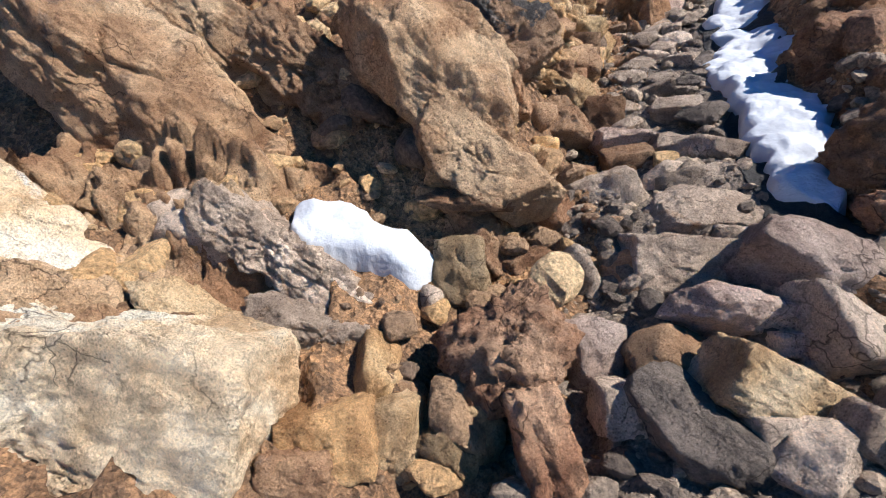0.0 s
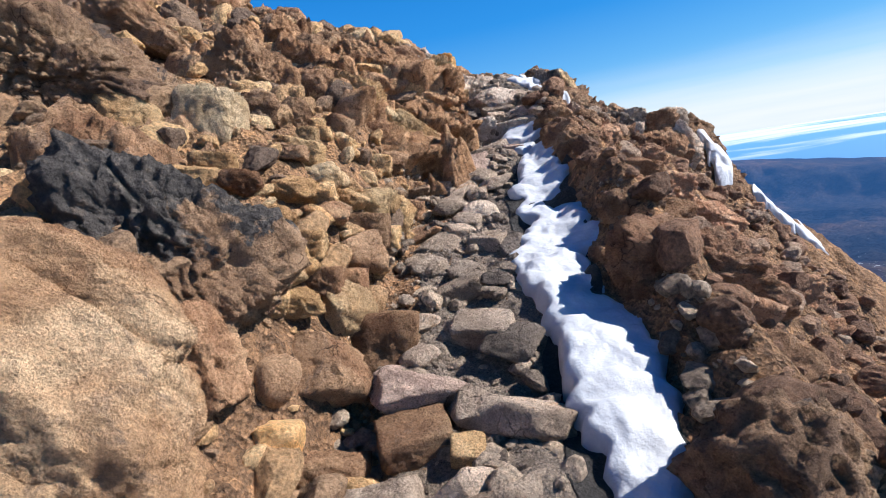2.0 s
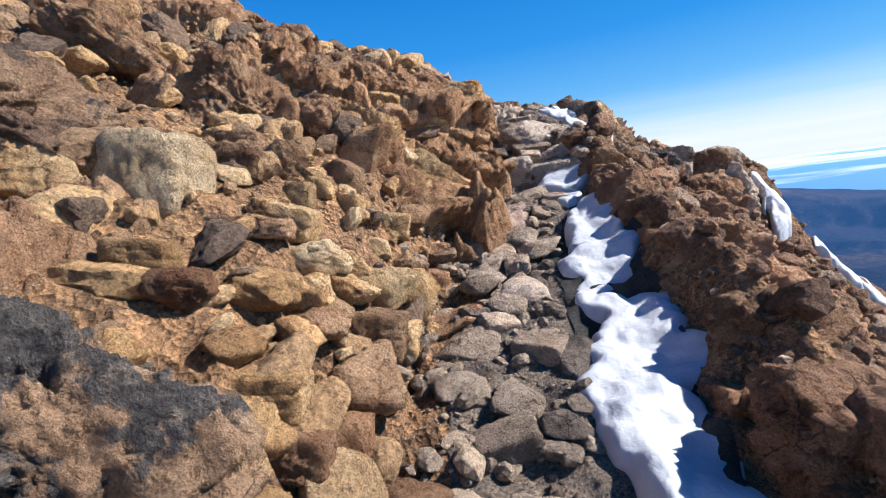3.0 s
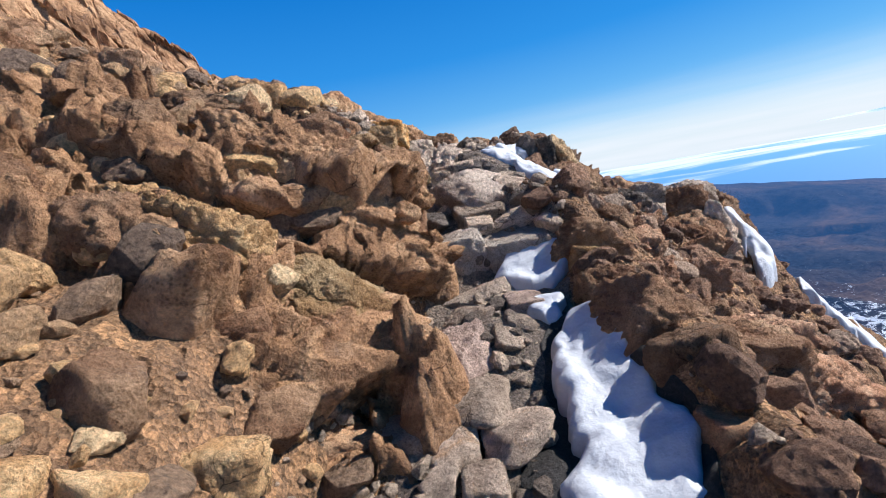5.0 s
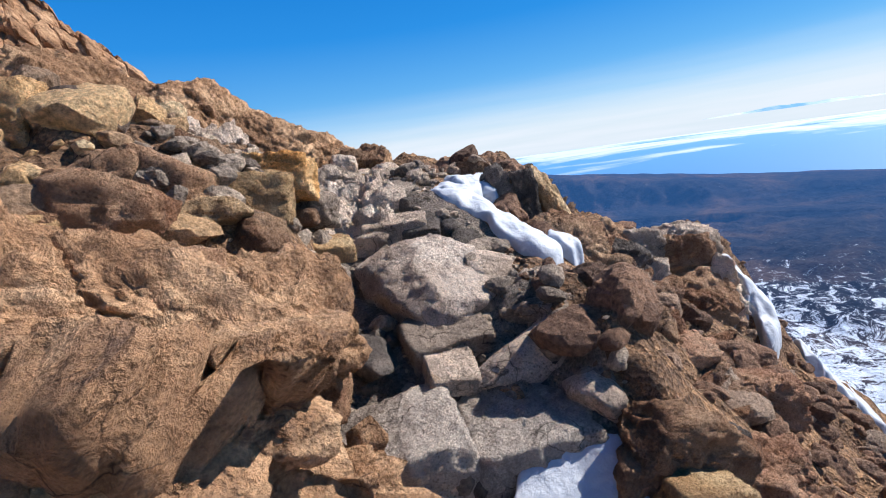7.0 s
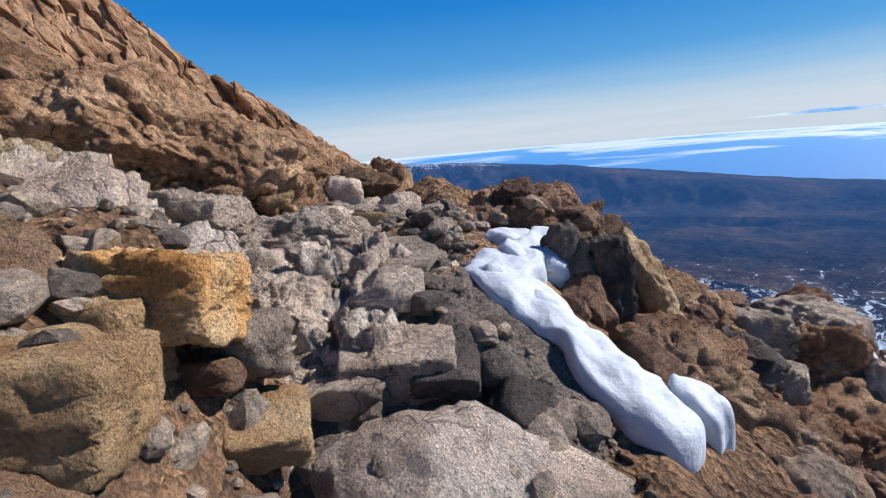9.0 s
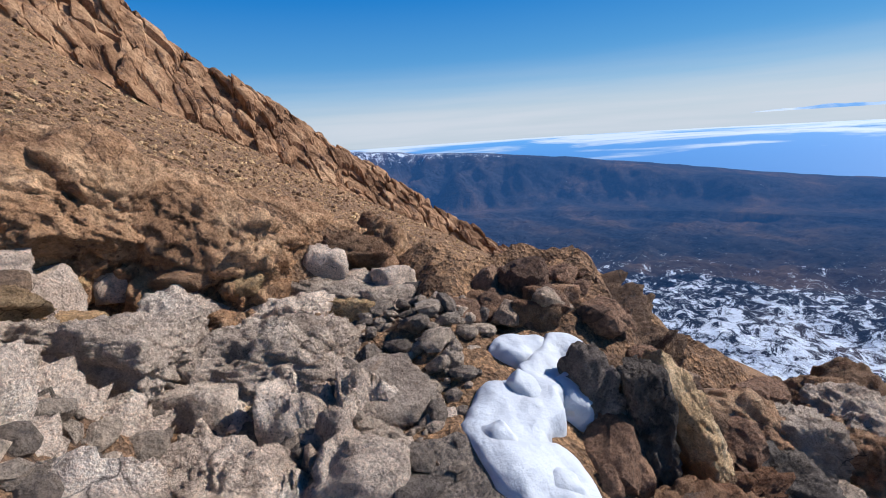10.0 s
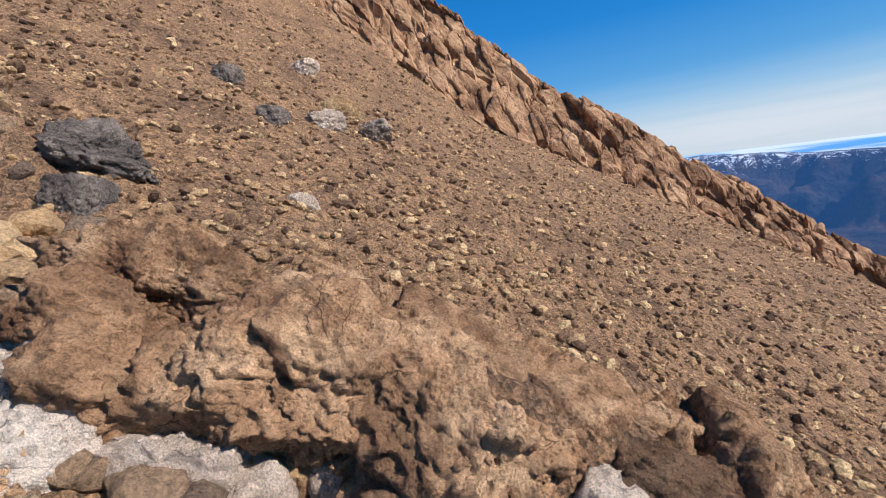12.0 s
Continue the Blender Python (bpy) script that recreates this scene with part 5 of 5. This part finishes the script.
def clear_of_snow(x, y):
    s, v = sv_of(x, y)
    ok = np.ones(len(s), bool)
    for a, b, w in SNOWS:
        ok &= np.hypot(s - a, v - b) > w + 0.06
    return ok


# ---- snow ----
def snow(rows, thick, seed, label, across=26, per_metre=45):
    """A tongue of old snow along (s, v, half width, lift) rows: rounded, undercut at its rim, with melt hollows."""
    rows = np.array(rows)
    run = np.concatenate(((0,), np.cumsum(np.hypot(np.diff(rows[:, 0]), np.diff(rows[:, 1])))))
    count = max(24, int(run[-1] * per_metre))
    d = np.linspace(0, run[-1], count)
    s, v, w, up = (np.interp(d, run, rows[:, i]) for i in range(4))
    for _ in range(6):
        s[1:-1], v[1:-1], w[1:-1] = ((q[:-2] + 2 * q[1:-1] + q[2:]) / 4 for q in (s, v, w))
    SNOWS.extend(zip(s[::6], v[::6], w[::6]))
    ts, tv = np.gradient(s), np.gradient(v)
    ln = np.hypot(ts, tv)
    ts, tv = ts / ln, tv / ln
    end = np.minimum(1, np.sqrt(np.clip(np.minimum(d, run[-1] - d) / (0.8 * w.mean()), 0.0, 1)))
    q = np.linspace(-1, 1, across)
    turn = np.sin(q * math.pi / 2)
    base = hill(*xy_of(s, v))
    for _ in range(30):
        base[1:-1] = (base[:-2] + 2 * base[1:-1] + base[2:]) / 4
    verts = []
    for j in range(across):
        side = 1 if turn[j] > 0 else -1
        edge = 1 + 0.26 * fbm(d * 3.1 + 7 * side, d * 0 + seed, d * 0, 3) + 0.30 * fbm(d * 7 + 3 * side, d * 0 + seed, d * 0, 3, 0.6)
        off = turn[j] * w * edge * end
        ss, vv = s - tv * off, v + ts * off
        x, y = xy_of(ss, vv)
        dome = (1 - abs(q[j]) ** 5)
        tilt = 0.55 * (hill(x, y) - base)
        swell = 0.3 * fbm(ss * 2.6, vv * 2.6, ss * 0 + seed, 3) + 0.34 * fbm(ss * 5.5 + 0.8 * vv, vv * 2.2, ss * 0 + seed + 9, 2) + 0.30 * np.abs(vnoise(ss * 9, vv * 7, ss * 0 + seed)) + 0.08 * vnoise(ss * 25, vv * 25, ss * 0)
        z = base + tilt + up + thick * (dome * (0.75 + swell) * (0.35 + 0.65 * end) - 0.55 * (1 - dome))
        verts.append(np.stack((x, y, z), 1))
    top = np.stack(verts, 1).reshape(-1, 3)
    low = top.copy()
    shrink = np.repeat(np.stack(xy_of(s, v), 1)[:, None], across, 1).reshape(-1, 2)
    low[:, :2] = shrink + (low[:, :2] - shrink) * 0.9
    low[:, 2] -= thick * 1.2
    faces = grid_faces(count, across)
    i = np.arange(count * across).reshape(count, across)
    rim = np.concatenate((i[:, 0], i[-1, 1:], i[-2::-1, -1], i[0, -2:0:-1]))
    nxt = np.roll(rim, -1)
    k = len(top)
    skirt = np.stack((rim, nxt, nxt + k, rim + k), 1)
    ob = new("snow_patch", mesh_from("snow_patch", np.concatenate((top, low)), np.concatenate((faces, faces[:, ::-1] + k, skirt)), SNOW))
    return tagged(ob, label, "snow", "patches of old snow")


snow(((2.36, 0.78, 0.12, 0), (2.55, 0.70, 0.17, 0), (2.87, 0.71, 0.17, 0), (3.3, 0.71, 0.2, 0), (3.67, 0.68, 0.22, 0.01), (3.97, 0.69, 0.22, 0.02), (4.5, 0.77, 0.25, 0.02), (5.0, 0.77, 0.25, 0.02), (5.4, 0.82, 0.2, 0.02), (5.75, 0.85, 0.16, 0.03), (6.02, 0.93, 0.17, 0.03)),
     0.11, 3, "long tongue of white old snow along the path edge")
snow(((6.02, 0.76, 0.08, 0.02), (6.28, 0.83, 0.12, 0.03)), 0.07, 5, "small white snow remnant between stones of the path")
snow(((6.56, 0.57, 0.02, 0.02), (6.56, 0.66, 0.08, 0.02), (6.56, 0.76, 0.12, 0.02), (6.57, 0.89, 0.15, 0.02), (6.59, 1.00, 0.12, 0.02), (6.64, 1.03, 0.04, 0.02)), 0.07, 6, "white snow wedge lying below the stone step")
snow(((1.75, -0.88, 0.05, 0.02), (1.69, -1.0, 0.11, 0.03), (1.62, -1.16, 0.16, 0.03), (1.59, -1.33, 0.18, 0.02), (1.66, -1.52, 0.09, 0.01)), 0.09, 7, "smooth bright white snow patch in a rocky hollow")
snow(((9.00, 1.49, 0.12, -0.01), (8.83, 1.31, 0.10, -0.01), (8.60, 1.10, 0.15, -0.01), (8.42, 1.04, 0.17, -0.01), (8.27, 1.15, 0.11, -0.01), (8.14, 1.22, 0.12, -0.01), (7.99, 1.28, 0.14, -0.01), (7.88, 1.36, 0.14, -0.01), (7.86, 1.48, 0.12, 0.02)), 0.09, 8, "fluted white snow tongue beside dark pinnacle stones")
snow(((8.51, 0.93, 0.05, 0.0), (8.36, 1.03, 0.08, 0.0)), 0.09, 17, "melting lobe of white snow at the path edge")
snow(((8.71, 1.07, 0.04, 0.0), (8.64, 1.20, 0.07, 0.0)), 0.09, 18, "melting lobe of white snow at the path edge")
snow(((8.37, 1.13, 0.04, 0.0), (8.25, 1.14, 0.06, 0.0)), 0.09, 19, "melting lobe of white snow at the path edge")
snow(((7.91, 1.43, 0.08, 0.02), (7.98, 1.65, 0.09, 0.05)), 0.13, 12, "rounded knob of old snow by the pinnacle stones")
snow(((8.66, 1.28, 0.06, -0.01), (8.82, 1.46, 0.08, 0.0), (8.9, 1.62, 0.04, 0.0)), 0.09, 15, "white snow ridge wrapped round pinnacle stones")
snow(((8.94, 1.06, 0.07, -0.03), (8.97, 1.18, 0.09, -0.03), (9.0, 1.36, 0.06, -0.03)), 0.07, 9, "small white snow block beneath the pinnacle stones")
snow(((9.3, 3.85, 0.06, 0.05), (9.22, 3.98, 0.13, 0.05), (9.05, 4.10, 0.18, 0.02), (8.9, 4.02, 0.09, 0.0), (8.75, 3.9, 0.06, 0.0)), 0.17, 10, "white snow clinging to the outer side of the crag")
snow(((8.92, 4.48, 0.08, 0.02), (8.97, 4.62, 0.17, 0.02), (8.92, 4.85, 0.15, 0.0), (9.02, 5.1, 0.21, 0.0), (8.85, 5.35, 0.16, -0.04), (8.7, 5.5, 0.08, -0.08)), 0.19, 11, "drooping white snow cornice on the falling slope")
snow(((6.2, 4.6, 0.1, 0.05), (6.3, 4.95, 0.14, 0.05)), 0.12, 13, "little white snow remnant on the reddish slope")
snow(((7.3, 5.2, 0.12, 0.05), (7.4, 5.7, 0.16, 0.05)), 0.12, 14, "little white snow remnant on the reddish slope")


# ---- the far rib of orange rock across the scree ----
def rock_rib():
    u, q = np.linspace(-14, 34, 900), np.linspace(-1, 1, 120)
    A, Q = np.meshgrid(u, q, indexing="ij")
    x = A.ravel()
    foot = np.interp(x, (-14, -5, -0.5, 4.3, 11, 16.5, 23, 34), (20.5, 12.6, 8.6, 4.5, 1.1, -2.7, -7.0, -14.0))
    tall = np.interp(x, (-14, 0, 5, 11, 17, 24, 34), (4.2, 4.0, 3.7, 2.3, 1.9, 1.2, 0.8))
    wide = Q.ravel()
    y = 29.5 + 2.3 * wide + np.interp(x, (-14, 4, 17, 34), (-1.0, 0.0, 0.0, -6.0))
    r1 = fbm(x / 4.5 + 0.9 * wide, wide * 2.6, x * 0 + 1, 4, 0.55, True)
    r2 = fbm(x * 0.9 + 2 * wide, wide * 6, x * 0 + 7, 4, 0.6, True)
    mark, joint = cells(x * 0.5, wide * 2.6, wide * 0.9 + x * 0.2)
    m2, j2 = cells(x * 1.5, wide * 6.5, wide * 2.0 + x * 0.4)
    beds = np.abs((wide * 3.0 + 0.4 * r1 + x * 0.05) % 1 - 0.5)
    z = foot + tall * smooth(-1, 0.15, wide) * (1 - 0.8 * smooth(0.4, 1, wide)) + (0.12 * r1 + 0.10 * r2 + 0.30 * beds + 0.14 * mark - 0.22 * smooth(0.12, 0.0, joint) + 0.18 * m2 - 0.14 * smooth(0.12, 0.0, j2)) * smooth(-1, -0.6, wide) - 0.5
    y = y - 0.25 * mark - 0.12 * m2
    ob = new("rock_ridge", mesh_from("rock_ridge", np.stack((x, y, z), 1), grid_faces(len(u), len(q))[:, ::-1], RIB, False))
    return tagged(ob, "long rib of fractured orange-brown lava running down the slope", "rock ridge")


RIB = rock_material("rib_lava", (0.15, 0.077, 0.039), (0.30, 0.163, 0.084), (0.44, 0.265, 0.145), (0.10, 0.06, 0.045), 0.54, grain=0.22, coarse=0.3)
rock_rib()


# ---- loose stones ----
SNOWS.append((0.65, -1.4, 0.55))  # the bleached slab lies bare too
def between(s0, s1, v0, v1):
    def place(rng, count):
        return xy_of(rng.uniform(s0, s1, count), rng.uniform(v0, v1, count))
    return place


loose_stones("path_rubble", "grey angular lava rubble strewn over the footpath", PATHGRIT, 7000, 1, between(0.3, 9.4, -0.45, 1.15), 0.010, 0.075, 2, 2.3)
loose_stones("bank_rubble", "ochre and brown lava rubble heaped on the bank", PEBBLE, 1900, 2, between(0.4, 9.3, -2.6, -0.25), 0.025, 0.16, 2)
loose_stones("slope_rubble", "reddish lava rubble on the slope below the path", REDDISH, 1900, 3, between(0.6, 9.6, 1.0, 4.6), 0.025, 0.16, 2)
loose_stones("upper_rubble", "brown stones scattered over the upper hillside", PEBBLE, 900, 4, between(2.0, 10.0, -6.5, -2.4), 0.04, 0.26, 2, 2.6)


def scree_place(rng, count):
    away, turn = 2.6 + 21 * rng.random(count) ** 1.15, np.radians(rng.uniform(-62, 78, count))
    x, y = 3.8 + away * np.sin(turn), 7.5 + away * np.cos(turn)
    keep = sv_of(x, y)[0] > 10.2
    return x[keep], y[keep]


loose_stones("scree", "loose ochre and brown scree chips on the open slope", CHIPS, 62000, 5, scree_place, 0.011, 0.10, 1, 3.2)
